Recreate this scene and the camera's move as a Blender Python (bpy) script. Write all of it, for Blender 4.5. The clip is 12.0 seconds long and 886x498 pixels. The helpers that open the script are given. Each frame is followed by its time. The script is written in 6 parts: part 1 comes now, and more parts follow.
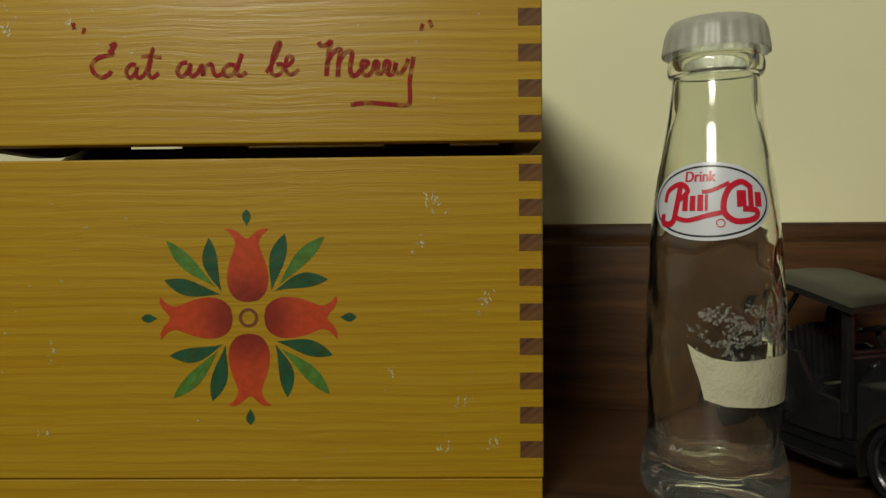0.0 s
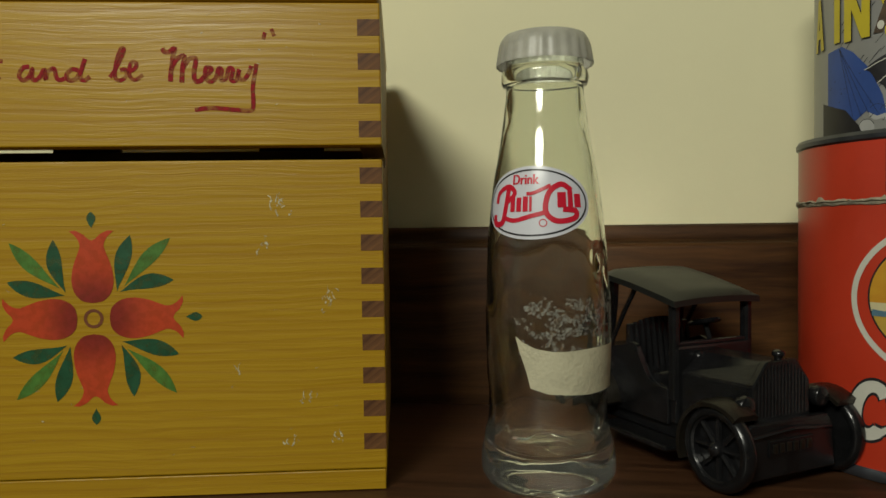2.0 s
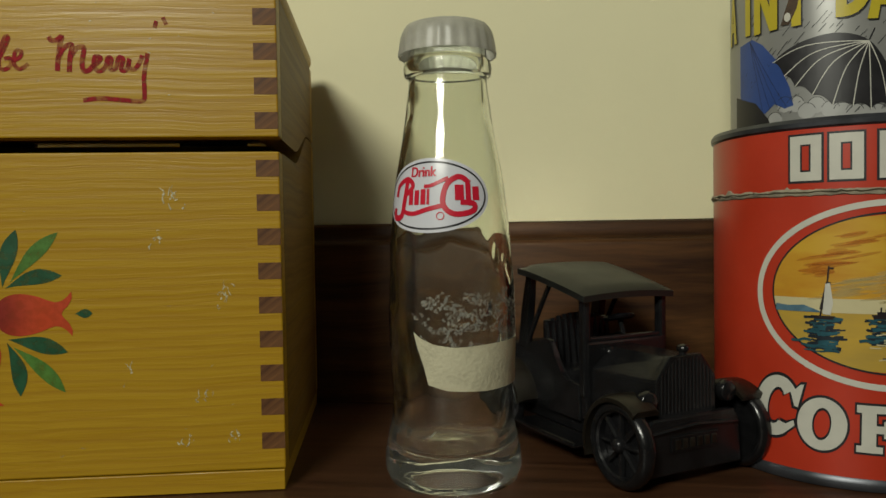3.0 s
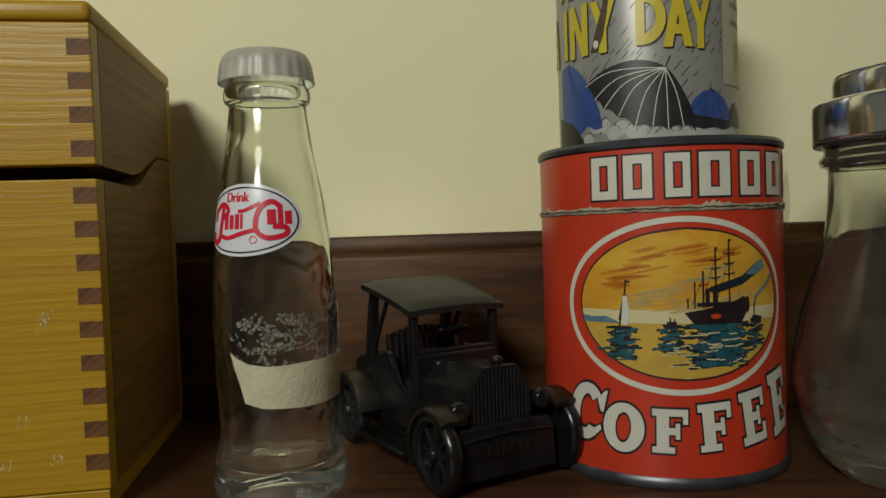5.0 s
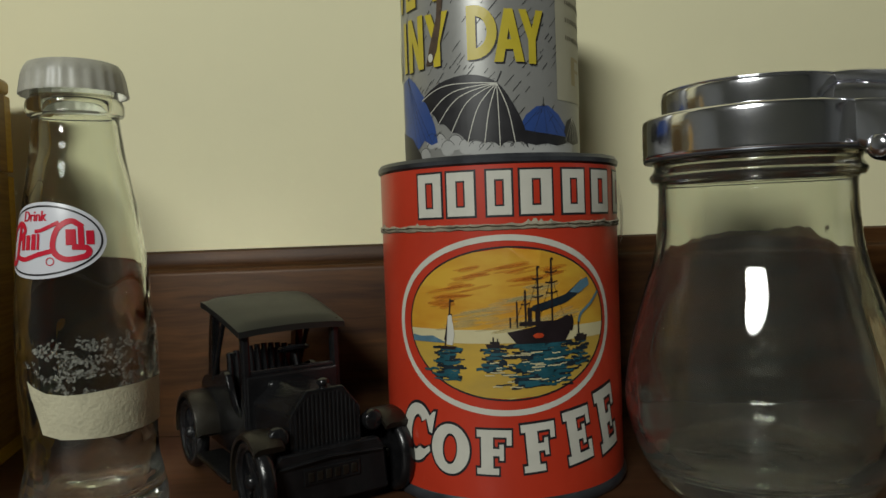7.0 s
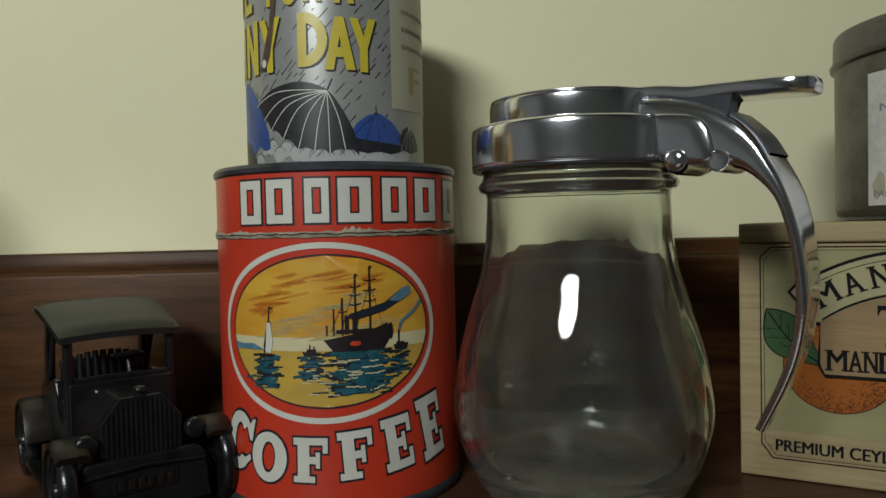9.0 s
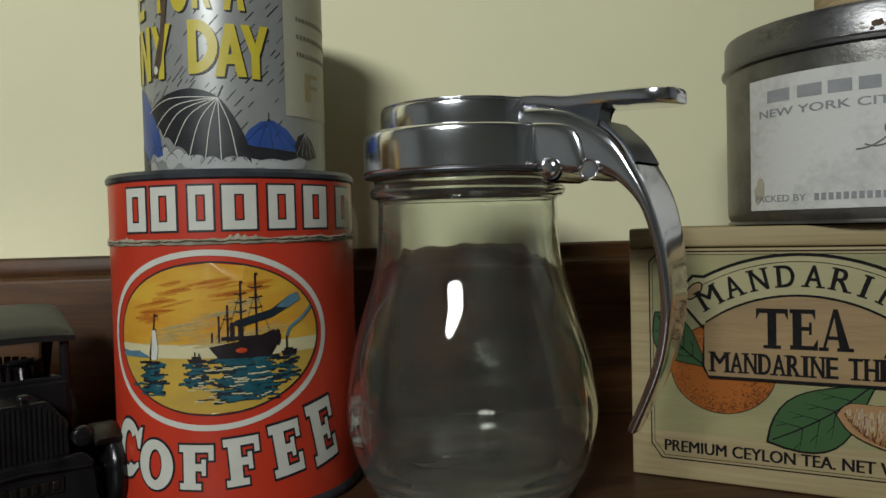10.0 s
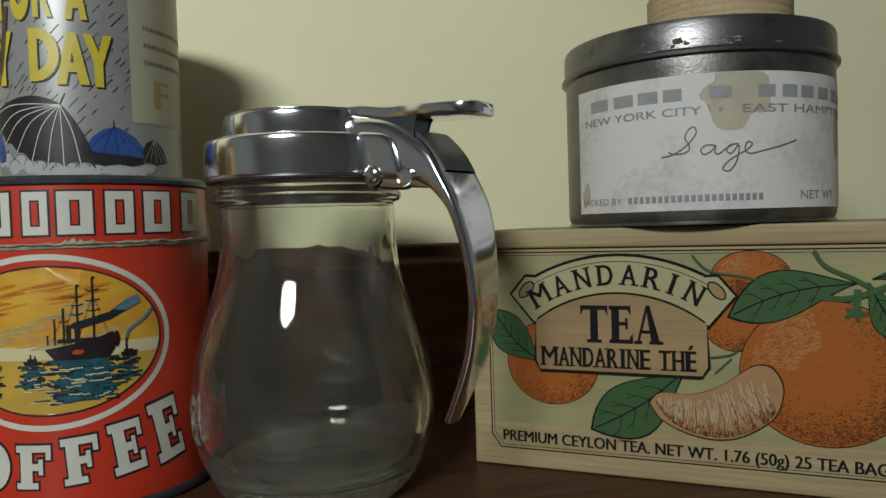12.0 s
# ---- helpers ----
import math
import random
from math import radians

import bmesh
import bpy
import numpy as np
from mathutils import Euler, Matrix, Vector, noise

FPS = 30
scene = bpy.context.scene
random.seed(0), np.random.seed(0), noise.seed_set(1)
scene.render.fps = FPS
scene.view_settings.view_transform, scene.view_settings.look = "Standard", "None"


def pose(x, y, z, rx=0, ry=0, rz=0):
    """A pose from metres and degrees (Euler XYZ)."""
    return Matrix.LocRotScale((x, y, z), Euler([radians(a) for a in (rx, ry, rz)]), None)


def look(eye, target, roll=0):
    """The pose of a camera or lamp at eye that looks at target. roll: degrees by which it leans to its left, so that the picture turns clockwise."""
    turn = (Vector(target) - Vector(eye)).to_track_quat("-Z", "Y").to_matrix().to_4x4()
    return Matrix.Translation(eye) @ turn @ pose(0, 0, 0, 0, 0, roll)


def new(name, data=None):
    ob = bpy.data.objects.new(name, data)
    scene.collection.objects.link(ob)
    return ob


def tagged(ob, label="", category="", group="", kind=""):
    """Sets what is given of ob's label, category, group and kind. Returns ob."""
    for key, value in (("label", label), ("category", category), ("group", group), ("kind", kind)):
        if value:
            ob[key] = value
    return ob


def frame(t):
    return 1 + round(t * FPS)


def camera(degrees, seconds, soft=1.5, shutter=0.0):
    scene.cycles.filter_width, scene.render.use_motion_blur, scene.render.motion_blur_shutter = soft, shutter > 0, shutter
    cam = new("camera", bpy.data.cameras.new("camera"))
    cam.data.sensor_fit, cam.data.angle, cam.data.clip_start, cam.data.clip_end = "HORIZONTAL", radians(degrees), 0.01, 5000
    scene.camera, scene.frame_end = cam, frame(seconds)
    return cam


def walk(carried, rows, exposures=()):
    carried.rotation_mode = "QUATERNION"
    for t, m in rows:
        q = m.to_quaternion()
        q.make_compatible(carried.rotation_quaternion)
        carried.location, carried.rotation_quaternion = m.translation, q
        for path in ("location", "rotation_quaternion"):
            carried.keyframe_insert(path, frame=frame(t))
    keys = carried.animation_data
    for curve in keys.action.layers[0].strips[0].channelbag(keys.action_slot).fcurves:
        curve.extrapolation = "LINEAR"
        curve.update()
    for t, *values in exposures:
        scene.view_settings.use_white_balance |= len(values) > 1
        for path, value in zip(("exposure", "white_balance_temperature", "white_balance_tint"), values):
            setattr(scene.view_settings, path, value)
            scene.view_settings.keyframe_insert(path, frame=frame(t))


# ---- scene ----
cam = camera(63.0, 12.0)
PATH = [
    (0, (0.01088, -0.00177, 0.06364), (0.00437, 0.29790, 0.05129), -0.55),
    (0.5, (0.01815, -0.00637, 0.06518), (0.01831, 0.29348, 0.05548), -0.45),
    (1, (0.02259, -0.00974, 0.06433), (0.02798, 0.29006, 0.05484), -0.54),
    (1.5, (0.02685, -0.01033, 0.06287), (0.03846, 0.28927, 0.05260), -0.63),
    (2, (0.03344, -0.00968, 0.06183), (0.05139, 0.28963, 0.05242), -0.80),
    (2.5, (0.04156, -0.00822, 0.06070), (0.06272, 0.29088, 0.05136), -0.97),
    (3, (0.05240, -0.00772, 0.05960), (0.07801, 0.29106, 0.05098), -0.92),
    (5, (0.08303, -0.01834, 0.06352), (0.12847, 0.27808, 0.05485), -1.93),
    (5.5, (0.09296, -0.01829, 0.06634), (0.14475, 0.27706, 0.05704), -1.96),
    (6, (0.10043, -0.01903, 0.06700), (0.15705, 0.27545, 0.05820), -1.95),
    (6.5, (0.10643, -0.01935, 0.06713), (0.16754, 0.27422, 0.05807), -1.85),
    (7, (0.11331, -0.01945, 0.06697), (0.17953, 0.27299, 0.05735), -2.04),
    (9, (0.14490, -0.02805, 0.06716), (0.22753, 0.26021, 0.05837), -1.32),
    (9.5, (0.15608, -0.03164, 0.06742), (0.24377, 0.25508, 0.05734), -1.26),
    (10, (0.16355, -0.03575, 0.06817), (0.25759, 0.24898, 0.05920), -1.50),
    (10.5, (0.17161, -0.04243, 0.06887), (0.27074, 0.24053, 0.05856), -1.60),
    (11, (0.17777, -0.04815, 0.06735), (0.28248, 0.23281, 0.05757), -1.74),
    (11.5, (0.18183, -0.05214, 0.06775), (0.29093, 0.22717, 0.05852), -1.77),
    (12, (0.18714, -0.05415, 0.06870), (0.30079, 0.22330, 0.05845), -1.73),
]
walk(cam, [(t, look(eye, target, roll)) for t, eye, target, roll in PATH],
     [(0.0, -0.06, 6550, 7.5), (3.0, 0.0, 6450, 8.5), (6.0, 0.0, 6200, 11.5), (9.0, 0.15, 5700, 12), (12.0, 0.38, 5700, 12)])

# ---- light ----
world = bpy.data.worlds.new("room_air")
scene.world = world
world.use_nodes = True
world.node_tree.nodes["Background"].inputs["Color"].default_value = (1.0, 0.93, 0.80, 1)
world.node_tree.nodes["Background"].inputs["Strength"].default_value = 0.004


def area_lamp(name, eye, target, size, watts, colour):
    data = bpy.data.lights.new(name, "AREA")
    data.shape, data.size, data.energy, data.color = "DISK", size, watts, colour
    ob = new(name, data)
    ob.matrix_world = look(eye, target)
    return tagged(ob, kind="structure")


desk = area_lamp("desk_lamp_light", (-0.21, -0.40, 0.42), (0.12, 0.16, 0.05), 0.26, 3.7, (1.0, 0.985, 0.84))
desk.data.shape, desk.data.size_y = "ELLIPSE", 0.125
# weak unseen fill from above, added to stand for the room's ambient light
area_lamp("ambient_fill_light", (-0.30, -0.60, 0.90), (0.12, 0.10, 0.0), 0.22, 0.20, (1.0, 0.98, 0.88))

# ---- materials ----


def material(name, colour, rough=0.5, metal=0.0, vary=0.25, scale=60.0, bump=0.0, stretch=(1, 1, 1), dark=None, coat=0.0, second=0.15, spec=0.5):
    """A painted, printed or cast surface: colour varied at two scales, with fine relief."""
    m = bpy.data.materials.new(name)
    m.use_nodes = True
    nt = m.node_tree
    b = nt.nodes["Principled BSDF"]
    b.inputs["Roughness"].default_value, b.inputs["Metallic"].default_value = rough, metal
    b.inputs["Specular IOR Level"].default_value = spec
    if coat:
        b.inputs["Coat Weight"].default_value, b.inputs["Coat Roughness"].default_value = coat, 0.12
    tc = nt.nodes.new("ShaderNodeTexCoord")
    mp = nt.nodes.new("ShaderNodeMapping")
    mp.inputs["Scale"].default_value = stretch
    nt.links.new(tc.outputs["Object"], mp.inputs["Vector"])
    n1, n2 = nt.nodes.new("ShaderNodeTexNoise"), nt.nodes.new("ShaderNodeTexNoise")
    for n, s in ((n1, scale), (n2, scale * 9)):
        n.inputs["Scale"].default_value, n.inputs["Detail"].default_value = s, 6.0
        nt.links.new(mp.outputs["Vector"], n.inputs["Vector"])
    add = nt.nodes.new("ShaderNodeMath")
    add.operation = "MULTIPLY_ADD"
    add.inputs[1].default_value = second
    nt.links.new(n2.outputs["Fac"], add.inputs[0])
    nt.links.new(n1.outputs["Fac"], add.inputs[2])
    ramp = nt.nodes.new("ShaderNodeValToRGB")
    d = dark or tuple(c * (1 - vary) for c in colour)
    ramp.color_ramp.elements[0].position, ramp.color_ramp.elements[0].color = 0.38, (*d, 1)
    ramp.color_ramp.elements[1].position, ramp.color_ramp.elements[1].color = 0.72, (*colour, 1)
    nt.links.new(add.outputs[0], ramp.inputs["Fac"])
    nt.links.new(ramp.outputs["Color"], b.inputs["Base Color"])
    rr = nt.nodes.new("ShaderNodeMapRange")
    rr.inputs["To Min"].default_value, rr.inputs["To Max"].default_value = rough * 0.8, min(1.0, rough * 1.25)
    nt.links.new(n1.outputs["Fac"], rr.inputs["Value"])
    nt.links.new(rr.outputs["Result"], b.inputs["Roughness"])
    if bump:
        bp = nt.nodes.new("ShaderNodeBump")
        bp.inputs["Strength"].default_value, bp.inputs["Distance"].default_value = bump, 0.0004
        nt.links.new(n2.outputs["Fac"], bp.inputs["Height"])
        nt.links.new(bp.outputs["Normal"], b.inputs["Normal"])
    return m


def wood(name, light, dark, rough=0.35, lines=700.0, along="x", coat=0.0, bump=0.15, warp=0.004, spread=(0.36, 0.66), run=0.022, rings=0.0, gloss=0.3, slant=0.0):
    """Boards with long grain: warped fine streaks, broader bands and pores."""
    m = bpy.data.materials.new(name)
    m.use_nodes = True
    nt = m.node_tree
    b = nt.nodes["Principled BSDF"]
    b.inputs["Specular IOR Level"].default_value = 0.25
    if coat:
        b.inputs["Coat Weight"].default_value, b.inputs["Coat Roughness"].default_value = coat, gloss
    tc = nt.nodes.new("ShaderNodeTexCoord")
    low = nt.nodes.new("ShaderNodeTexNoise")
    low.inputs["Scale"].default_value, low.inputs["Detail"].default_value = 26.0, 2.0
    nt.links.new(tc.outputs["Object"], low.inputs["Vector"])
    shift, add = nt.nodes.new("ShaderNodeVectorMath"), nt.nodes.new("ShaderNodeVectorMath")
    shift.operation, add.operation = "SCALE", "ADD"
    shift.inputs["Scale"].default_value = warp
    nt.links.new(low.outputs["Color"], shift.inputs[0])
    nt.links.new(tc.outputs["Object"], add.inputs[0])
    nt.links.new(shift.outputs[0], add.inputs[1])
    mp = nt.nodes.new("ShaderNodeMapping")
    mp.inputs["Scale"].default_value = {"x": (run, 1, 1), "y": (1, run, 1), "z": (1, 1, run)}[along]
    if slant:
        mp.vector_type = "TEXTURE"
        mp.inputs["Scale"].default_value, mp.inputs["Rotation"].default_value = (1, 1, 1 / run), (0, slant, 0)
    nt.links.new(add.outputs[0], mp.inputs["Vector"])
    layers = []
    for s, d in ((lines, 2.0), (lines * 0.28, 3.0), (lines * 5, 4.0)):
        n = nt.nodes.new("ShaderNodeTexNoise")
        n.inputs["Scale"].default_value, n.inputs["Detail"].default_value = s, d
        nt.links.new(mp.outputs["Vector"], n.inputs["Vector"])
        layers.append(n)
    s1, s2 = nt.nodes.new("ShaderNodeMath"), nt.nodes.new("ShaderNodeMath")
    s1.operation = s2.operation = "MULTIPLY_ADD"
    s1.inputs[1].default_value, s2.inputs[1].default_value = 0.7, 0.35
    nt.links.new(layers[1].outputs["Fac"], s1.inputs[0])
    nt.links.new(layers[0].outputs["Fac"], s1.inputs[2])
    nt.links.new(layers[2].outputs["Fac"], s2.inputs[0])
    nt.links.new(s1.outputs[0], s2.inputs[2])
    half = nt.nodes.new("ShaderNodeMath")
    half.operation = "MULTIPLY"
    half.inputs[1].default_value = 0.5
    nt.links.new(s2.outputs[0], half.inputs[0])
    ramp = nt.nodes.new("ShaderNodeValToRGB")
    ramp.color_ramp.elements[0].position, ramp.color_ramp.elements[0].color = spread[0], (*dark, 1)
    ramp.color_ramp.elements[1].position, ramp.color_ramp.elements[1].color = spread[1], (*light, 1)
    nt.links.new(half.outputs[0], ramp.inputs["Fac"])
    nt.links.new(ramp.outputs["Color"], b.inputs["Base Color"])
    if rings:
        # thin dark late-wood lines, wandering, a few millimetres apart
        lie, wave, thin, tone = (nt.nodes.new("ShaderNode" + k) for k in ("Mapping", "TexWave", "MapRange", "Mix"))
        lie.inputs["Scale"].default_value = (0.16, 0.16, 1.0)
        nt.links.new(tc.outputs["Object"], lie.inputs["Vector"])
        nt.links.new(lie.outputs["Vector"], wave.inputs["Vector"])
        wave.wave_type, wave.bands_direction, wave.wave_profile = "BANDS", "Z", "SAW"
        for key, value in (("Scale", 140.0), ("Distortion", 6.0), ("Detail", 3.0), ("Detail Scale", 0.7), ("Detail Roughness", 0.55)):
            wave.inputs[key].default_value = value
        thin.interpolation_type = "SMOOTHSTEP"
        for key, value in (("From Min", 0.45), ("From Max", 1.0), ("To Max", rings)):
            thin.inputs[key].default_value = value
        nt.links.new(wave.outputs["Fac"], thin.inputs["Value"])
        tone.data_type = "RGBA"
        tone.inputs["B"].default_value = (dark[0] * 0.72, dark[1] * 0.62, dark[2] * 0.6, 1)
        nt.links.new(thin.outputs["Result"], tone.inputs["Factor"])
        nt.links.new(ramp.outputs["Color"], tone.inputs["A"])
        nt.links.new(tone.outputs["Result"], b.inputs["Base Color"])
    rr = nt.nodes.new("ShaderNodeMapRange")
    rr.inputs["To Min"].default_value, rr.inputs["To Max"].default_value = rough * 0.75, min(1.0, rough * 1.3)
    nt.links.new(layers[1].outputs["Fac"], rr.inputs["Value"])
    nt.links.new(rr.outputs["Result"], b.inputs["Roughness"])
    bp = nt.nodes.new("ShaderNodeBump")
    bp.inputs["Strength"].default_value, bp.inputs["Distance"].default_value = bump, 0.0003
    nt.links.new(half.outputs[0], bp.inputs["Height"])
    nt.links.new(bp.outputs["Normal"], b.inputs["Normal"])
    nt.links.new(bp.outputs["Normal"], b.inputs["Coat Normal"])
    return m


def glass(name, tint=(0.955, 0.98, 0.925), film_most=0.003, foot_veil=0.0):
    m = bpy.data.materials.new(name)
    m.use_nodes = True
    b = m.node_tree.nodes["Principled BSDF"]
    b.inputs["Base Color"].default_value = (*tint, 1)
    b.inputs["Transmission Weight"].default_value, b.inputs["IOR"].default_value = 1.0, 1.47
    b.inputs["Roughness"].default_value = 0.015
    nt = m.node_tree
    tc, n, bp = nt.nodes.new("ShaderNodeTexCoord"), nt.nodes.new("ShaderNodeTexNoise"), nt.nodes.new("ShaderNodeBump")
    n.inputs["Scale"].default_value, n.inputs["Detail"].default_value = 62.0, 1.5
    flow = nt.nodes.new("ShaderNodeMapping")
    flow.inputs["Scale"].default_value = (1, 1, 0.4)
    nt.links.new(tc.outputs["Object"], flow.inputs["Vector"])
    nt.links.new(flow.outputs["Vector"], n.inputs["Vector"])
    nt.links.new(n.outputs["Fac"], bp.inputs["Height"])
    bp.inputs["Strength"].default_value, bp.inputs["Distance"].default_value = 0.5, 0.0026
    nt.links.new(bp.outputs["Normal"], b.inputs["Normal"])
    # a thin pale diffuse haze, painted in to lift the glass's dark inside
    veil, mix = nt.nodes.new("ShaderNodeBsdfDiffuse"), nt.nodes.new("ShaderNodeMixShader")
    veil.inputs["Color"].default_value = (0.75, 0.74, 0.68, 1)
    film, ramp = nt.nodes.new("ShaderNodeTexNoise"), nt.nodes.new("ShaderNodeMapRange")
    film.inputs["Scale"].default_value, film.inputs["Detail"].default_value = 160.0, 6.0
    ramp.inputs["To Min"].default_value, ramp.inputs["To Max"].default_value = 0.0, film_most
    nt.links.new(tc.outputs["Object"], film.inputs["Vector"])
    nt.links.new(film.outputs["Fac"], ramp.inputs["Value"])
    # paler round the foot, in place of light refracted by the thick base
    sep, foot, haze_or_wear, both = (nt.nodes.new("ShaderNode" + k) for k in ("SeparateXYZ", "MapRange", "Math", "Math"))
    nt.links.new(tc.outputs["Object"], sep.inputs[0])
    nt.links.new(sep.outputs["Z"], foot.inputs["Value"])
    for key, value in (("From Min", 0.016), ("From Max", 0.001), ("To Min", 0.0), ("To Max", foot_veil)):
        foot.inputs[key].default_value = value
    haze_or_wear.operation, both.operation = "MULTIPLY", "ADD"
    nt.links.new(foot.outputs["Result"], haze_or_wear.inputs[0])
    nt.links.new(film.outputs["Fac"], haze_or_wear.inputs[1])
    nt.links.new(haze_or_wear.outputs[0], both.inputs[0])
    nt.links.new(ramp.outputs["Result"], both.inputs[1])
    nt.links.new(both.outputs[0], mix.inputs[0])
    nt.links.new(b.outputs[0], mix.inputs[1])
    nt.links.new(veil.outputs[0], mix.inputs[2])
    nt.links.new(mix.outputs[0], nt.nodes["Material Output"].inputs["Surface"])
    return m


WALL = material("cream_wall_paint", (0.76, 0.72, 0.47), 0.75, vary=0.05, scale=14, bump=0.25)
# grey of the unseen enclosure, chosen for its bounce and reflections
ROOM = material("bounce_room_grey", (0.30, 0.31, 0.33), 0.8, vary=0.1, scale=3)
RAIL = wood("dark_brown_varnished_board", (0.086, 0.037, 0.011), (0.022, 0.009, 0.004), 0.42, 330, warp=0.006, run=0.05)
RAIL.node_tree.nodes["Principled BSDF"].inputs["Specular IOR Level"].default_value = 0.14
SHELF = wood("dark_brown_shelf_board", (0.075, 0.032, 0.014), (0.028, 0.012, 0.006), 0.4, 330, warp=0.006, run=0.05)
PINE = wood("golden_varnished_pine", (0.382, 0.226, 0.006), (0.338, 0.186, 0.004), 0.5, 1100, warp=0.0040, coat=0.28, bump=0.6, spread=(0.38, 0.60), run=0.013, rings=0.34, gloss=0.28)
# the box's pine again, darkened so the sides carry shade in their colour
PINE_SHADED = wood("golden_varnished_pine_shaded", (0.20, 0.112, 0.020), (0.12, 0.057, 0.008), 0.5, 760, along="y", warp=0.0035, spread=(0.40, 0.60), run=0.016)
ENDGRAIN = wood("dark_end_grain", (0.18, 0.080, 0.026), (0.055, 0.022, 0.010), 0.55, 1300, along="z", warp=0.001, run=0.06, slant=0.9)
BALSA = wood("pale_limewood", (0.36, 0.292, 0.160), (0.26, 0.195, 0.092), 0.6, 900, warp=0.002, bump=0.3, run=0.03)
PALE_WOOD = wood("pale_turned_wood", (0.45, 0.35, 0.21), (0.35, 0.26, 0.145), 0.6, 900, warp=0.002, run=0.03)
CLEAR = glass("clear_glass", film_most=0.003, foot_veil=0.025)
VEILED = glass("veiled_jar_glass", film_most=0.031, foot_veil=0.12)
CHROME = material("polished_chrome", (0.88, 0.88, 0.92), 0.13, 1.0, vary=0.10, scale=90, bump=0.04)
TIN = material("dull_tinplate", (0.19, 0.182, 0.168), 0.36, 0.85, vary=0.45, scale=110, bump=0.15)
TIN_LID = material("darkened_tinplate", (0.14, 0.136, 0.136), 0.33, 0.85, vary=0.7, scale=85, bump=0.12, second=0.5, stretch=(1, 1, 2.2))
TIN_DARK = material("dark_tin_rim", (0.10, 0.105, 0.12), 0.36, 0.7, vary=0.4, scale=150)
CAST = material("black_cast_metal", (0.011, 0.011, 0.012), 0.22, 0.1, vary=0.45, scale=220, bump=0.12)
CANOPY = material("dull_black_roof", (0.011, 0.012, 0.011), 0.42, 0.1, vary=0.25, scale=120)
BRASSY = material("worn_bronze_edge", (0.022, 0.018, 0.013), 0.30, 0.4, vary=0.5, scale=260, bump=0.3)
RED = material("red_tin_print", (0.47, 0.036, 0.013), 0.36, vary=0.12, scale=70, coat=0.2)
GREY = material("silver_grey_tin_print", (0.29, 0.29, 0.275), 0.33, 0.25, vary=0.1, scale=70)
WHITE = material("off_white_print", (0.56, 0.55, 0.48), 0.4, vary=0.08, scale=200)
BLACK = material("black_print", (0.018, 0.017, 0.02), 0.4, vary=0.3, scale=300)
PAPER = material("aged_paper_label", (0.53, 0.52, 0.49), 0.75, vary=0.34, scale=60, second=0.45, bump=0.3)
TAPE = material("yellowed_masking_tape", (0.52, 0.49, 0.34), 0.6, vary=0.30, scale=140, bump=0.5, second=0.4)
PLASTIC = material("cloudy_translucent_plastic", (0.42, 0.41, 0.35), 0.4, vary=0.25, scale=200)
PLASTIC.node_tree.nodes["Principled BSDF"].inputs["Alpha"].default_value = 0.8

# ---- mesh helpers ----


def mesh_of(name, bm, mat, smooth=False):
    bmesh.ops.recalc_face_normals(bm, faces=bm.faces)
    me = bpy.data.meshes.new(name)
    bm.to_mesh(me)
    bm.free()
    me.materials.append(mat)
    if smooth:
        me.polygons.foreach_set("use_smooth", [True] * len(me.polygons))
        me.set_sharp_from_angle(angle=radians(38))
    return me


def part(name, bm, mat, parent, label="", smooth=False, at=None):
    ob = new(name, mesh_of(name, bm, mat, smooth))
    ob.parent = parent
    if at is not None:
        ob.matrix_local = at
    if label:
        ob["label"] = label
    return ob


def thing(name, m, label, category, group=""):
    ob = new(name)
    ob.empty_display_size = 0.01
    ob.matrix_world = m
    return tagged(ob, label, category, group)


def solid(name, bm, mat, label="", category="", kind="", smooth=False):
    return tagged(new(name, mesh_of(name, bm, mat, smooth)), label, category, "", kind)


def block(x0, x1, y0, y1, z0, z1, bevel=0.0, segs=2):
    bm = bmesh.new()
    bmesh.ops.create_cube(bm, size=1, matrix=Matrix.LocRotScale(((x0 + x1) / 2, (y0 + y1) / 2, (z0 + z1) / 2), None, (x1 - x0, y1 - y0, z1 - z0)))
    if bevel:
        bmesh.ops.bevel(bm, geom=bm.edges[:], offset=bevel, segments=segs, affect="EDGES", profile=0.5)
    return bm


def lathe(profile, seg=72, arc=None, start=0.0):
    """A turned shape from (radius, height) pairs."""
    bm = bmesh.new()
    rings = []
    full = arc is None
    n = seg if full else seg + 1
    for r, z in profile:
        if r < 1e-7:
            rings.append([bm.verts.new((0, 0, z))])
        else:
            rings.append([bm.verts.new((r * math.cos(start + (arc or 2 * math.pi) * i / seg), r * math.sin(start + (arc or 2 * math.pi) * i / seg), z)) for i in range(n)])
    for a, b in zip(rings, rings[1:]):
        for i in range(seg):
            j = (i + 1) % n
            if len(a) == 1 and len(b) == 1:
                continue
            if len(a) == 1:
                bm.faces.new((a[0], b[j], b[i]))
            elif len(b) == 1:
                bm.faces.new((a[i], a[j], b[0]))
            else:
                bm.faces.new((a[i], a[j], b[j], b[i]))
    return bm


def smooth_profile(pts, steps=5):
    out = []
    P = [pts[0], *pts, pts[-1]]
    for i in range(1, len(P) - 2):
        for k in range(steps):
            t = k / steps
            out.append(tuple(0.5 * (2 * b + (c - a) * t + (2 * a - 5 * b + 4 * c - d) * t * t + (3 * b - a - 3 * c + d) * t ** 3)
                             for a, b, c, d in zip(P[i - 1], P[i], P[i + 1], P[i + 2])))
    out.append(tuple(pts[-1]))
    return out


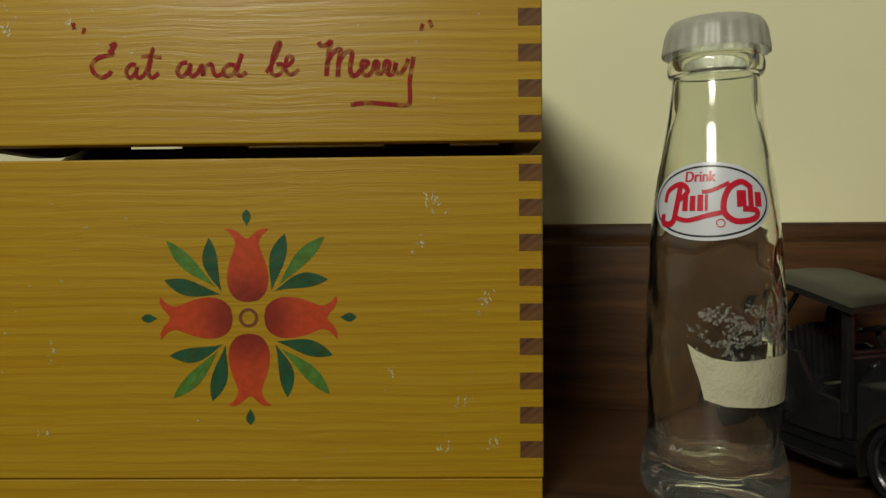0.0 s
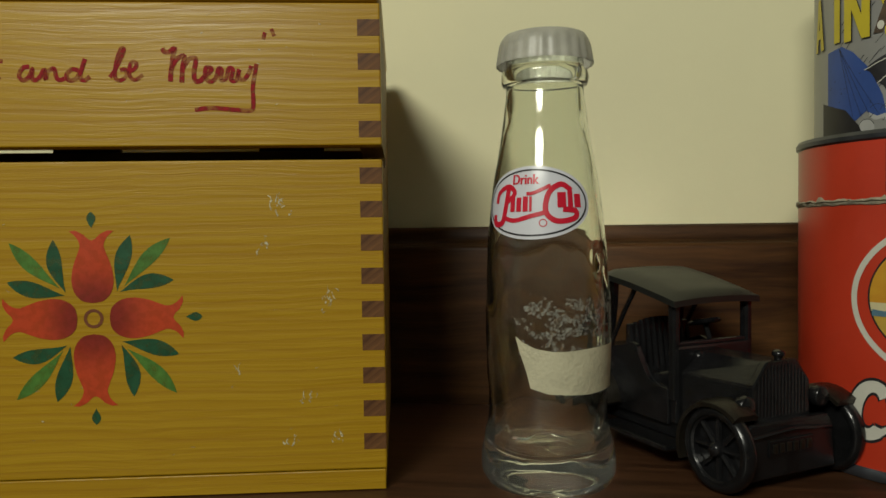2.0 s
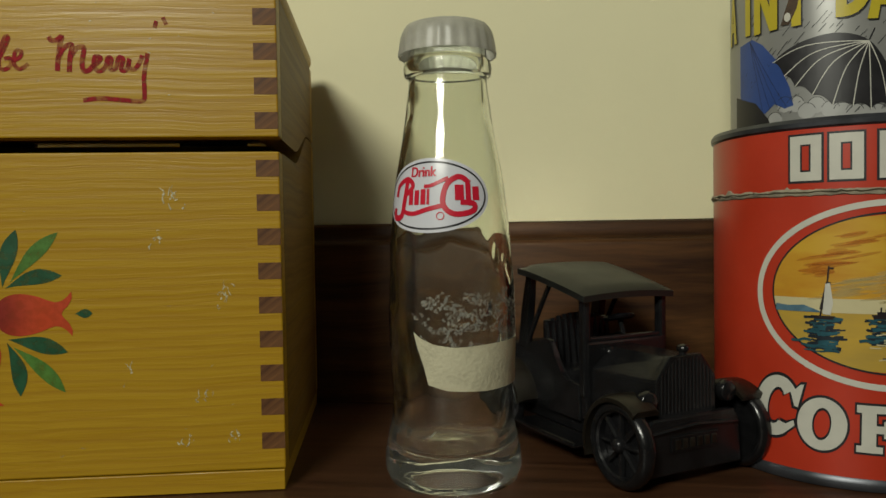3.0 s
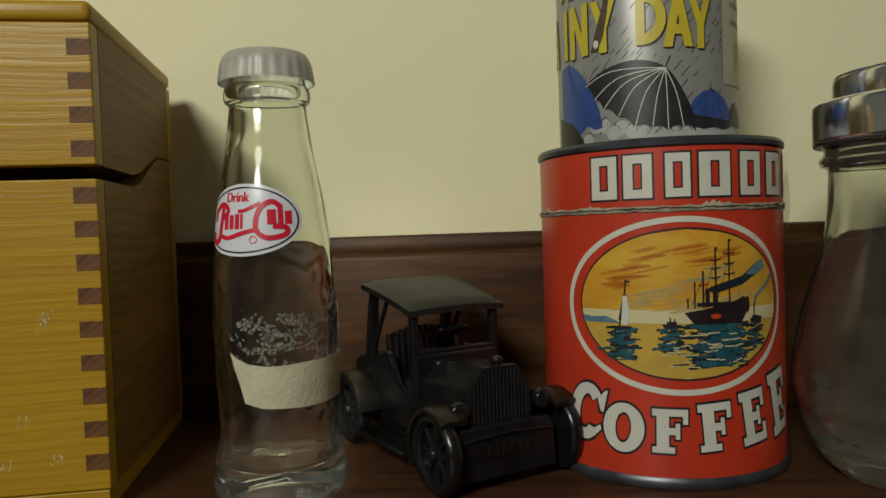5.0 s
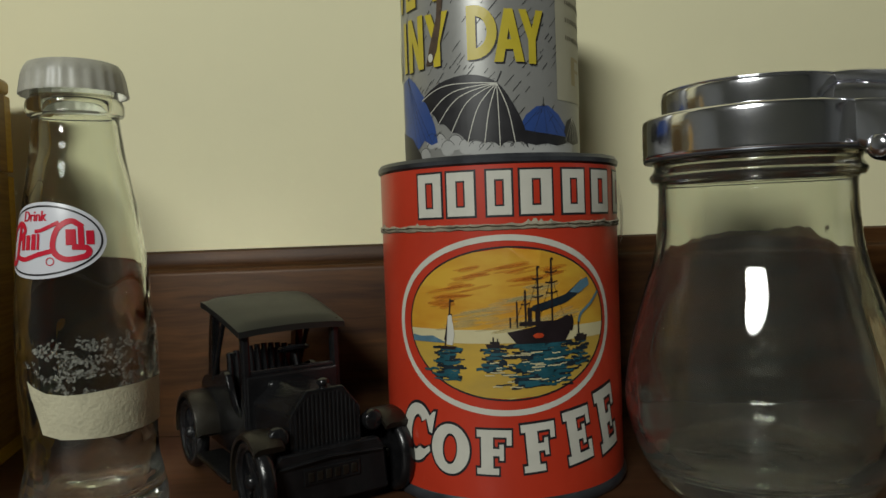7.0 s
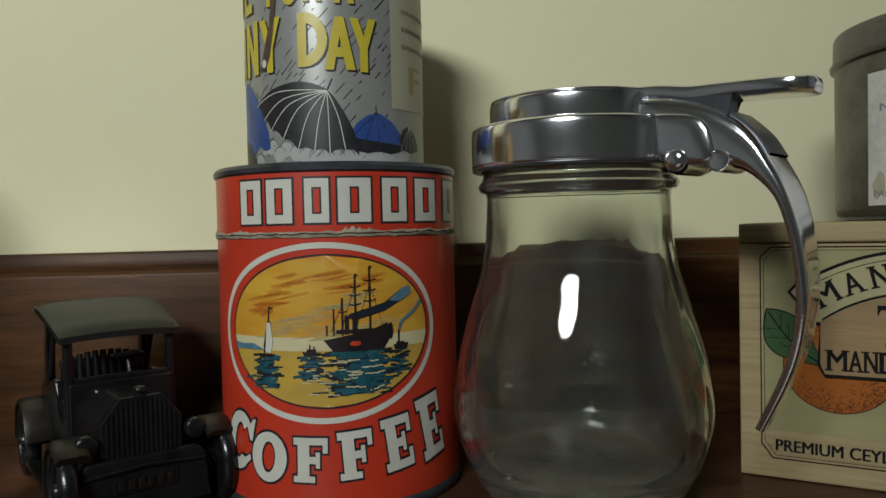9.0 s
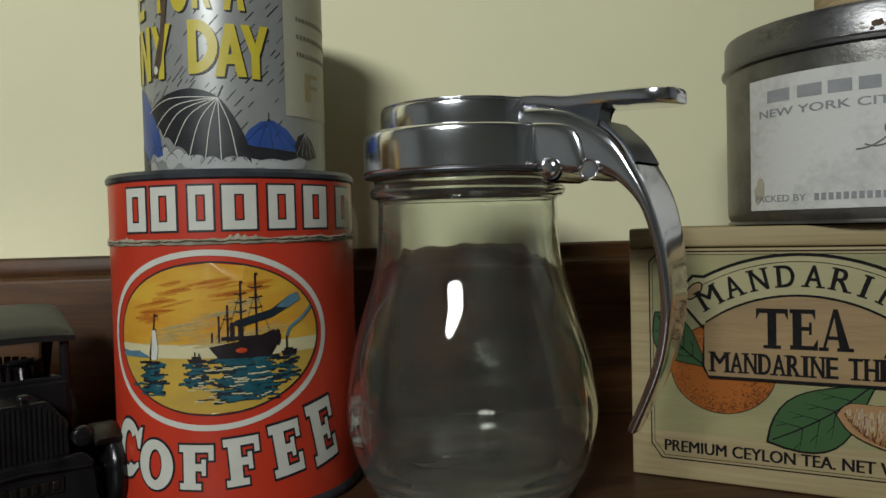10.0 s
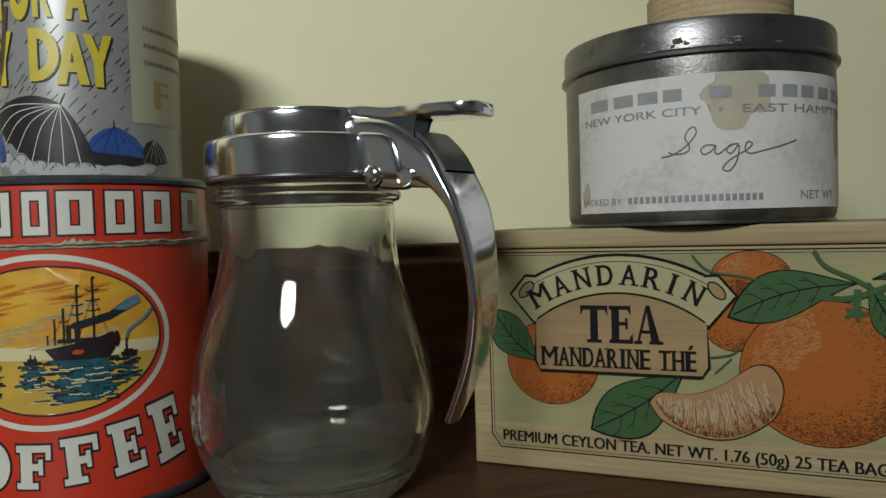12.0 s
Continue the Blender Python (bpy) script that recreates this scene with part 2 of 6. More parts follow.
def prism(outline, depth, axis="y", at=0.0, bevel=0.0):
    """A flat outline given thickness along an axis; outline holds the two other coordinates."""
    bm = bmesh.new()
    put = {"y": lambda a, b, c: (a, c, b), "x": lambda a, b, c: (c, a, b), "z": lambda a, b, c: (a, b, c)}[axis]
    lo = [bm.verts.new(put(a, b, at)) for a, b in outline]
    hi = [bm.verts.new(put(a, b, at + depth)) for a, b in outline]
    bm.faces.new(lo)
    bm.faces.new(hi[::-1])
    for i in range(len(lo)):
        j = (i + 1) % len(lo)
        bm.faces.new((lo[i], hi[i], hi[j], lo[j]))
    if bevel:
        bmesh.ops.bevel(bm, geom=bm.edges[:], offset=bevel, segments=2, affect="EDGES", profile=0.5)
    return bm


def join(*bms):
    out = bmesh.new()
    for b in bms:
        me = bpy.data.meshes.new("tmp")
        b.to_mesh(me)
        b.free()
        out.from_mesh(me)
        bpy.data.meshes.remove(me)
    return out


def tube(points, radius, seg=8, taper=None, closed=False):
    """A rod along points."""
    bm = bmesh.new()
    P = [Vector(p) for p in points]
    rings = []
    for i, p in enumerate(P):
        d = (P[min(i + 1, len(P) - 1)] - P[max(i - 1, 0)]).normalized()
        u = d.orthogonal().normalized() if not rings else (last - d * last.dot(d)).normalized()
        last = u
        v = d.cross(u)
        r = radius if taper is None else radius * taper[i]
        rings.append([bm.verts.new(p + r * (math.cos(2 * math.pi * k / seg) * u + math.sin(2 * math.pi * k / seg) * v)) for k in range(seg)])
    for a, b in zip(rings, rings[1:]):
        for k in range(seg):
            bm.faces.new((a[k], a[(k + 1) % seg], b[(k + 1) % seg], b[k]))
    bm.faces.new(rings[0][::-1])
    bm.faces.new(rings[-1])
    return bm


# ---- the setting ----
WALL_TURN, WALL_Y = -11.3, 0.2538
BACK = pose(0.0, WALL_Y, 0, 0, 0, WALL_TURN)


def placed(ob, m):
    ob.matrix_world = m
    return ob


placed(solid("wall_back", block(-0.75, 1.1, 0.008, 0.06, -0.30, 1.0), WALL, "smooth cream painted wall behind the shelf", "wall", "structure"), BACK)
# back board with a stepped, rounded top moulding
rail_profile = [(0.0078, 0.0), (-0.004, 0.0), (-0.004, 0.0535), (-0.0037, 0.0546), (-0.0028, 0.0553), (-0.0012, 0.0556), (0.001, 0.0560), (0.002, 0.0570),
                (0.0024, 0.0590), (0.0030, 0.0608), (0.0042, 0.0615), (0.0078, 0.0615)]
placed(solid("backboard", prism(rail_profile, 1.3, "x", -0.5), RAIL, "dark brown varnished wooden board along the back of the shelf", "board", "structure", True), BACK)
placed(solid("shelf", block(-0.5, 0.8, -0.23, 0.0078, -0.02, -0.0002, 0.001), SHELF, "dark brown varnished wooden shelf top", "shelf", "structure"), BACK)
# unseen enclosure, added and sized to set bounce light and what chrome reflects
solid("bounce_wall_left", block(-0.75, -0.70, -0.95, 0.45, -0.30, 1.0), ROOM, "unseen wall added for bounce light and reflections", "wall", "structure")
solid("bounce_wall_right", block(0.95, 1.0, -0.95, 0.45, -0.30, 1.0), ROOM, "unseen wall added for bounce light and reflections", "wall", "structure")
solid("bounce_wall_front", block(-0.70, 0.95, -1.0, -0.95, -0.30, 1.0), ROOM, "unseen wall added for bounce light and reflections", "wall", "structure")
solid("floor", block(-0.75, 1.0, -1.0, 0.45, -0.35, -0.302), ROOM, "unseen floor added for bounce light and reflections", "floor", "structure")
solid("ceiling", block(-0.75, 1.0, -1.0, 0.45, 1.002, 1.05), ROOM, "unseen ceiling added for bounce light and reflections", "ceiling", "structure")

# ---- recipe box ----
BX, BY = -0.0367, 0.160
box = thing("recipe_box", pose(BX, BY, 0), "golden varnished pine recipe box with red handwriting and painted tulips", "box")
HALF, DEEP, TH = 0.0664, 0.083, 0.0055
base = part("base_board", block(-HALF + 0.0003, HALF - 0.0003, -0.0001, DEEP, 0.0, 0.0047, 0.0002), PINE, box)
part("front_panel", block(-HALF, HALF, 0, TH, 0.0049, 0.0777, 0.0004), PINE, box)
part("back_panel", block(-HALF, HALF, DEEP - TH, DEEP, 0.0049, 0.0879, 0.0004), PINE, box)
for hx in (-0.034, 0.034):
    part("hinge", block(hx - 0.011, hx + 0.011, DEEP - 0.0030, DEEP - 0.0005, 0.0868, 0.0895, 0.0003), TIN_DARK, box, "dark metal hinge")
lid = new("lid")
lid.parent = box


def seam(lift, close):
    """The side's parting line, which sweeps up towards the hinge."""
    pts = [(TH, 0.0777 + lift)]
    for i in range(13):
        u = i / 12
        pts.append((0.030 + 0.036 * u, 0.0777 + lift + (0.0114 - lift + close) * (3 * u * u - 2 * u ** 3)))
    return pts + [(DEEP - TH, 0.0891 + close)]


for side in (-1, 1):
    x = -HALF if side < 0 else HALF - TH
    part("side_panel", prism([(DEEP - TH, 0.0049), (TH, 0.0049), *seam(0.0, -0.0005)], TH, "x", x), PINE_SHADED, box)
    part("lid_side", prism([(DEEP - TH, 0.1138), (TH, 0.1138), *seam(0.0033, 0.0)], TH, "x", x), PINE_SHADED, lid)
part("lid_front", block(-HALF, HALF, 0, TH, 0.0810, 0.1138, 0.0004), PINE, lid)
part("lid_back", block(-HALF, HALF, DEEP - TH, DEEP, 0.0893, 0.1138, 0.0004), PINE, lid)
part("lid_top", block(-HALF - 0.0002, HALF + 0.0002, -0.0002, DEEP, 0.1140, 0.1190, 0.0018, 4), PINE, lid, smooth=True)
finger = mesh_of("finger_joint", block(0.0, 0.0052, -0.00008, 0.003, -0.0038, 0.0), ENDGRAIN)
for parent, top, n in ((box, 0.0758, 9), (lid, 0.1100, 4)):
    for i in range(n):
        for side in (-1, 1):
            ob = new("finger_joint", finger)
            ob.parent = parent
            ob.location = (HALF - 0.0053 if side > 0 else -HALF + 0.0001, 0, top - 0.0078 * i)

# ---- miniature bottle ----
bottle = thing("miniature_bottle", pose(0.0688, 0.1632, 0), "small empty clear glass soda bottle with cloudy cap and torn tape", "bottle")
outer = [(0.0, 0.0006), (0.0120, 0.0), (0.0146, 0.0004), (0.0158, 0.0022), (0.0162, 0.0042), (0.0160, 0.0075), (0.0153, 0.0115), (0.0145, 0.0160), (0.0146, 0.0220), (0.0150, 0.0310), (0.0151, 0.0400),
         (0.0149, 0.0470), (0.0143, 0.0560), (0.0136, 0.0630), (0.0126, 0.0715), (0.0114, 0.0780), (0.0104, 0.0840), (0.0097, 0.0895), (0.0092, 0.0942), (0.0101, 0.0952), (0.0104, 0.0968), (0.0101, 0.0984), (0.0093, 0.0994), (0.0092, 0.1050)]
inner = [(0.0078, 0.1050), (0.0078, 0.0960), (0.0081, 0.0890), (0.0093, 0.0830), (0.0104, 0.0770), (0.0115, 0.0700), (0.0126, 0.0620), (0.0133, 0.0550), (0.0138, 0.0470), (0.0140, 0.0400), (0.0139, 0.0310), (0.0134, 0.0200),
         (0.0134, 0.0150), (0.0131, 0.0112), (0.0118, 0.0084), (0.0070, 0.0070), (0.0, 0.0074)]


def moulded(bm, z0, z1, depth, flutes, twist, ripple_size):
    """Pressed glass: soft twisted flutes sunk into the outside, and an uneven inside."""
    half = len(bm.verts) // 2
    bm.verts.ensure_lookup_table()
    for i, v in enumerate(bm.verts):
        r, a = math.hypot(v.co.x, v.co.y), math.atan2(v.co.y, v.co.x)
        env = max(0.0, min(1.0, (v.co.z - z0) / 0.006, (z1 - v.co.z) / 0.008))
        if r > 0.004 and env:
            n = noise.noise((v.co.x * ripple_size, v.co.y * ripple_size, v.co.z * ripple_size * 0.6 + (7 if i > half else 0)))
            k = 1 - env * depth * ((0.3 + 0.3 * math.cos(flutes * a + twist * v.co.z) if flutes else 0) + 1.4 * abs(n)) if i < half else 1 - env * depth * 1.3 * n
            v.co.x, v.co.y = v.co.x * k, v.co.y * k
    return bm


glass_part = part("glass_body", moulded(lathe(smooth_profile(outer, 6) + smooth_profile(inner, 8), 128), 0.008, 0.060, 0.027, 5, 90.0, 190.0), CLEAR, bottle, "clear glass", True)
glass_part.visible_shadow = False
bm = lathe(smooth_profile([(0.0, 0.1070), (0.0085, 0.1069), (0.0100, 0.1062), (0.0107, 0.1048), (0.0110, 0.1034), (0.0115, 0.1003)], 4) + [(0.0115, 0.0998), (0.0110, 0.0999), (0.0102, 0.1040), (0.0, 0.1059)], 168)
for v in bm.verts:
    r = math.hypot(v.co.x, v.co.y)
    if r > 0.0098:
        k = 1 + 0.011 * math.cos(24 * math.atan2(v.co.y, v.co.x)) * min(1, (0.1064 - v.co.z) / 0.003)
        v.co.x, v.co.y = v.co.x * k, v.co.y * k
cap = part("cap", bm, PLASTIC, bottle, "cloudy grey plastic crown cap", True)
cap.visible_shadow = False

# ---- coffee tin ----
coffee = thing("coffee_tin", pose(0.1720, 0.1702, 0), "red printed coffee tin with a ship picture and torn seam", "tin")
R = 0.0316
part("tin_body", lathe([(0.0, 0.0012), (R - 0.001, 0.0012), (R, 0.0016), (R, 0.0660)], 96), RED, coffee, smooth=True)
part("lid_band", lathe([(R - 0.0005, 0.0666), (R, 0.0668), (R, 0.0806), (R - 0.0004, 0.0810)], 96), RED, coffee, smooth=True)
bm = lathe([(R - 0.0001, 0.0655), (R + 0.0003, 0.0657), (R + 0.0004, 0.0661), (R - 0.0002, 0.0663), (R + 0.0004, 0.0666), (R + 0.0003, 0.0669), (R - 0.0001, 0.0671)], 320)
for v in bm.verts:
    a = math.atan2(v.co.y, v.co.x)
    k = noise.noise((a * 9, v.co.z * 900, 0)) + 0.6 * noise.noise((a * 31, v.co.z * 900, 5))
    v.co.z += 0.0004 * k * (1 + (2.2 if v.co.z > 0.0667 and k > 0.5 else 0))
    v.co.xy *= 1 + 0.009 * max(0.0, k)
part("torn_seam", bm, material("torn_grey_card", (0.34, 0.30, 0.22), 0.8, vary=0.5, scale=300, bump=0.5), coffee, "torn card edge", True)
rim = [(R - 0.002, 0.0), (R + 0.0003, 0.0), (R + 0.0007, 0.0008), (R + 0.0007, 0.0018), (R + 0.0001, 0.0027), (R - 0.001, 0.0027)]
part("bottom_rim", lathe(rim, 96), TIN_DARK, coffee, smooth=True)
part("top_rim", lathe([(R - 0.0002, 0.0806), (R + 0.0005, 0.0812), (R + 0.0006, 0.0822), (R, 0.0831), (R - 0.0012, 0.0832), (R - 0.0018, 0.0822), (0.0, 0.0822)], 96), TIN_DARK, coffee, smooth=True)

# ---- rainy day bank ----
bank = thing("savings_bank_tin", pose(0.1736, 0.1790, 0.0825), "grey printed tin savings bank with umbrellas in rain", "tin bank")
RB = 0.0246
part("tin_body", lathe([(RB - 0.0006, 0.0), (RB, 0.0004), (RB, 0.0585)], 96), GREY, bank, smooth=True)
part("top", lathe([(RB, 0.0583), (RB + 0.0006, 0.0590), (RB, 0.0600), (RB - 0.002, 0.0598), (0.0, 0.0598)], 96), TIN_DARK, bank, smooth=True)

# ---- syrup dispenser ----
SY = pose(0.2273, 0.1368, 0)
syrup = thing("syrup_dispenser", SY, "empty clear glass syrup dispenser with chrome lid and handle", "syrup jug")
outer = [(0.0, 0.0008), (0.0200, 0.0), (0.0235, 0.0008), (0.0262, 0.0040), (0.0292, 0.0100), (0.0312, 0.0165), (0.0320, 0.0225), (0.0313, 0.0290), (0.0299, 0.0370), (0.0271, 0.0470), (0.0242, 0.0565), (0.0230, 0.0640), (0.0226, 0.0710), (0.0226, 0.0748),
         (0.0240, 0.0756), (0.0246, 0.0770), (0.0238, 0.0784), (0.0234, 0.0795), (0.0238, 0.0806), (0.0234, 0.0835)]
inner = [(0.0214, 0.0835), (0.0212, 0.0720), (0.0214, 0.0640), (0.0226, 0.0570), (0.0252, 0.0465), (0.0276, 0.0370), (0.0292, 0.0290), (0.0297, 0.0225), (0.0288, 0.0165), (0.0262, 0.0105), (0.0215, 0.0068), (0.0, 0.0058)]
jar = part("glass_jar", moulded(lathe(smooth_profile(outer, 5) + smooth_profile(inner, 7), 128), 0.003, 0.070, 0.0028, 0, 0.0, 60.0), VEILED, syrup, "clear glass", True)
jar.visible_shadow = True
part("collar", lathe(smooth_profile([(0.0236, 0.0812), (0.0258, 0.0812), (0.0260, 0.0830), (0.0260, 0.0895), (0.0256, 0.0908), (0.0242, 0.0913), (0.0200, 0.0915)], 3), 96), CHROME, syrup, "polished chrome collar", True)
part("collar_lip", lathe([(0.0240, 0.0806), (0.0257, 0.0806), (0.0259, 0.0810), (0.0258, 0.0814), (0.0240, 0.0814), (0.0240, 0.0806)], 96), TIN_DARK, syrup, "dark lower lip", True)
part("lid", lathe(smooth_profile([(0.0212, 0.0913), (0.0213, 0.0960), (0.0208, 0.0972), (0.0190, 0.0978), (0.0, 0.0982)], 4), 96), CHROME, syrup, "polished chrome lid", True)

# ---- tea box ----
TEA = Matrix.Translation((0.2726, 0.1340, 0)) @ pose(0, 0, 0, 0, 0, -44.74)
tea = thing("tea_box", TEA, "pale wooden tea box printed with mandarins", "box")
part("box_body", block(0, 0.140, 0, 0.066, 0.0, 0.0610, 0.0004), BALSA, tea)
part("box_lid", block(0, 0.140, 0, 0.066, 0.0613, 0.0664, 0.0006), BALSA, tea)

# ---- sage tin and its wooden top ----
sage = thing("spice_tin", pose(0.3379, 0.1156, 0.0666), "round dull metal spice tin with a stained paper label", "tin")
RS = 0.0370
part("tin_body", lathe(smooth_profile([(0.0, 0.0004), (0.0340, 0.0), (0.0362, 0.0010), (RS - 0.0001, 0.0030)], 3) + [(RS, 0.0420)], 96), TIN, sage, smooth=True)
part("tin_lid", lathe([(RS, 0.0418), (0.0381, 0.0423), (0.0382, 0.0431), (0.0374, 0.0438), (0.0373, 0.0500), (0.0369, 0.0510), (0.0355, 0.0515), (0.0, 0.0515)], 96), TIN_LID, sage, smooth=True)
wooden = thing("wooden_lid", pose(0.3489, 0.1169, 0.1181), "pale turned wooden disc resting on the metal tin", "wooden disc")
grooved = [(0.0, 0.0), (0.0198, 0.0), (0.0205, 0.0008)]
for k in range(8):
    z = 0.0012 + 0.0019 * k
    grooved += [(0.0205, z), (0.0206, z + 0.0014), (0.02035, z + 0.00165)]
part("disc", lathe(grooved + [(0.0203, 0.0165), (0.0195, 0.0175), (0.0, 0.0175)], 72), PALE_WOOD, wooden, smooth=True)

# ---- toy car ----
car = thing("toy_car", pose(0.1155, 0.1752, 0, 0, 0, 21.0), "black cast metal antique toy car with bronze worn edges", "toy car")
# curved canopy
bm = bmesh.new()
NX, NY = 10, 14
sheets = []
for low in (0, 1):
    rows = []
    for j in range(NY + 1):
        v = j / NY
        row = []
        for i in range(NX + 1):
            a = 2 * i / NX - 1
            edge = max(abs(a) ** 8, (2 * v - 1) ** 10)
            z = 0.0439 + 0.0058 * (1 - (1 - v) ** 1.3) - 0.0007 * a * a - 0.0012 * edge - (0.0016 if low else 0)
            row.append(bm.verts.new(((0.0147 + 0.0012 * v) * a, -0.0018 + 0.0290 * v, z)))
        rows.append(row)
    sheets.append(rows)
    for j in range(NY):
        for i in range(NX):
            bm.faces.new((rows[j][i], rows[j][i + 1], rows[j + 1][i + 1], rows[j + 1][i]))
top, low = sheets
ring_t = [*top[0], *[r[-1] for r in top[1:]], *top[-1][-2::-1], *[r[0] for r in top[-2:0:-1]]]
ring_l = [*low[0], *[r[-1] for r in low[1:]], *low[-1][-2::-1], *[r[0] for r in low[-2:0:-1]]]
for k in range(len(ring_t)):
    j = (k + 1) % len(ring_t)
    bm.faces.new((ring_t[k], ring_t[j], ring_l[j], ring_l[k]))
part("canopy", bm, CANOPY, car, smooth=True)
HOODX = -0.0012
for sx in (-1, 1):
    part("windscreen_post", block(sx * 0.0125 - 0.0011, sx * 0.0125 + 0.0011, -0.0004, 0.0022, 0.016, 0.0432, 0.0006), CAST, car)
    part("rear_post", prism([(0.0262, 0.0476), (0.0238, 0.0472), (0.0250, 0.0380), (0.0268, 0.0250), (0.0312, 0.0250), (0.0290, 0.0360)], 0.0022, "x", sx * 0.0125 - 0.0011, 0.0004), CAST, car)
    part("landau_iron", tube([(sx * 0.0128, 0.0150, 0.0450), (sx * 0.0128, 0.0205, 0.0370), (sx * 0.0128, 0.0270, 0.0265)], 0.0007), CAST, car)
    # tub side with the open doorway
    part("side_panel", prism([(0.0022, 0.0095), (0.0022, 0.0190), (0.0080, 0.0190), (0.0105, 0.0205), (0.0130, 0.0245), (0.0148, 0.0285), (0.0170, 0.0292), (0.0260, 0.0262), (0.0360, 0.0255), (0.0395, 0.0230), (0.0390, 0.0140), (0.0360, 0.0095)], 0.0018, "x", sx * 0.0125 - 0.0009, 0.0004), CAST, car)
    part("running_board", block(sx * 0.0160 - 0.0038, sx * 0.0160 + 0.0038, -0.004, 0.0240, 0.0050, 0.0064, 0.0005), CAST, car)
    # wings swept over the wheels
    for name, y0, r, a0, a1, width, mat in (("front_wing", -0.0195, 0.0114, -32, 128, 0.0072, BRASSY), ("rear_wing", 0.0330, 0.0120, -5, 172, 0.0070, BRASSY)):
        bm = bmesh.new()
        cols = []
        for k in range(17):
            a = radians(a0 + (a1 - a0) * k / 16)
            cols.append([bm.verts.new((sx * (0.0130 + width * w), y0 + rr * math.cos(a), 0.0100 + rr * math.sin(a) - (0.0007 if w in (0, 1) else 0)))
                         for rr, w in ((r, 0), (r, 0.15), (r, 0.85), (r, 1), (r - 0.0010, 1), (r - 0.0010, 0))])
        for p, q in zip(cols, cols[1:]):
            for i in range(6):
                bm.faces.new((p[i], p[(i + 1) % 6], q[(i + 1) % 6], q[i]))
        bm.faces.new(cols[0])
        bm.faces.new(cols[-1][::-1])
        bmesh.ops.delete(bm, geom=[v for v in bm.verts if v.co.z < 0.0045], context="VERTS")
        part(name, bm, mat, car, "black casting worn to bronze", True)
part("cowl", block(-0.0130, 0.0130, -0.0006, 0.0022, 0.0100, 0.0302, 0.0007), CAST, car)
part("windscreen_bar", block(-0.0125, 0.0125, 0.0, 0.0018, 0.0300, 0.0312, 0.0004), CAST, car)
part("windscreen_top_bar", block(-0.0125, 0.0125, 0.0, 0.0018, 0.0408, 0.0430, 0.0004), CAST, car)
part("rear_panel", block(-0.0122, 0.0122, 0.0355, 0.0398, 0.0100, 0.0255, 0.0015), CAST, car, smooth=True)
part("chassis", block(-0.0120, 0.0120, -0.022, 0.0375, 0.0060, 0.0100, 0.0006), CAST, car)
part("seat_cushion", block(-0.0110, 0.0110, 0.0090, 0.0190, 0.0100, 0.0215, 0.0014), CAST, car)
part("rear_seat", block(-0.0110, 0.0110, 0.0262, 0.0345, 0.0100, 0.0255, 0.0014), CAST, car)
seat_back = part("seat_back", block(-0.0108, 0.0108, 0.0205, 0.0226, 0.0200, 0.0335, 0.0006), CAST, car, "ribbed seat back")
for x in np.linspace(-0.0102, 0.0102, 11):
    part("seat_rib", tube([(x, 0.0192 + 0.0012 * abs(x) / 0.011, 0.0200), (x, 0.0205, 0.0290), (x, 0.0215, 0.0350 - 0.0022 * (x / 0.011) ** 2)], 0.00085, 8), CAST, seat_back, smooth=True)
wheel_ring = lathe([(0.0032, -0.0004), (0.0040, -0.0006), (0.0045, 0.0), (0.0040, 0.0006), (0.0032, 0.0004), (0.0010, 0.0009), (0.0, 0.0010)], 28)
part("steering_wheel", wheel_ring, CAST, car, smooth=True, at=pose(0.0028, 0.0060, 0.0350, -14, 0, 0))
part("steering_column", tube([(0.0028, 0.0058, 0.0350), (0.0028, 0.0022, 0.0260)], 0.0007), CAST, car)
# bonnet with sloped shoulders, narrowing towards the radiator


def bonnet(y0, y1, w0, w1, grow=0.0):
    bm = bmesh.new()
    ends = []
    for y, w, peak in ((y0, w0, 0.0287), (y1, w1, 0.0289)):
        ends.append([bm.verts.new((HOODX + a, y, z)) for a, z in ((-w - grow, 0.0100), (-w - grow, 0.0236 + grow * 0.5), (-0.0042 - grow, peak + grow), (0.0042 + grow, peak + grow), (w + grow, 0.0236 + grow * 0.5), (w + grow, 0.0100))])
    for i in range(6):
        bm.faces.new((ends[0][i], ends[0][(i + 1) % 6], ends[1][(i + 1) % 6], ends[1][i]))
    bm.faces.new(ends[0])
    bm.faces.new(ends[1][::-1])
    bmesh.ops.bevel(bm, geom=bm.edges[:], offset=0.0004, segments=2, affect="EDGES", profile=0.5)
    return bm


part("bonnet", bonnet(-0.0008, -0.0206, 0.0106, 0.0086), CAST, car)
radiator = part("radiator", bonnet(-0.0204, -0.0226, 0.0086, 0.0086, 0.0006), CAST, car)
grille = [block(HOODX + x - 0.0003, HOODX + x + 0.0003, -0.02285, -0.0222, 0.0150, 0.0245 + 0.0040 * max(0, 1 - max(0, abs(x) - 0.0035) / 0.005), 0.0001, 1) for x in np.linspace(-0.0076, 0.0076, 15)]
for bar in grille:
    part("grille_bar", bar, CAST, radiator)
part("radiator_cap", lathe(smooth_profile([(0.0009, 0.0), (0.0010, 0.0008), (0.0015, 0.0012), (0.0013, 0.0022), (0.0, 0.0026)], 3), 16), CAST, radiator, smooth=True, at=pose(HOODX, -0.0215, 0.0292))
part("rivet_knob", lathe(smooth_profile([(0.0016, 0.0), (0.0016, 0.0012), (0.0, 0.0022)], 3), 14), CAST, car, smooth=True, at=pose(-0.0060, -0.0008, 0.0272, 90, 0, 0))
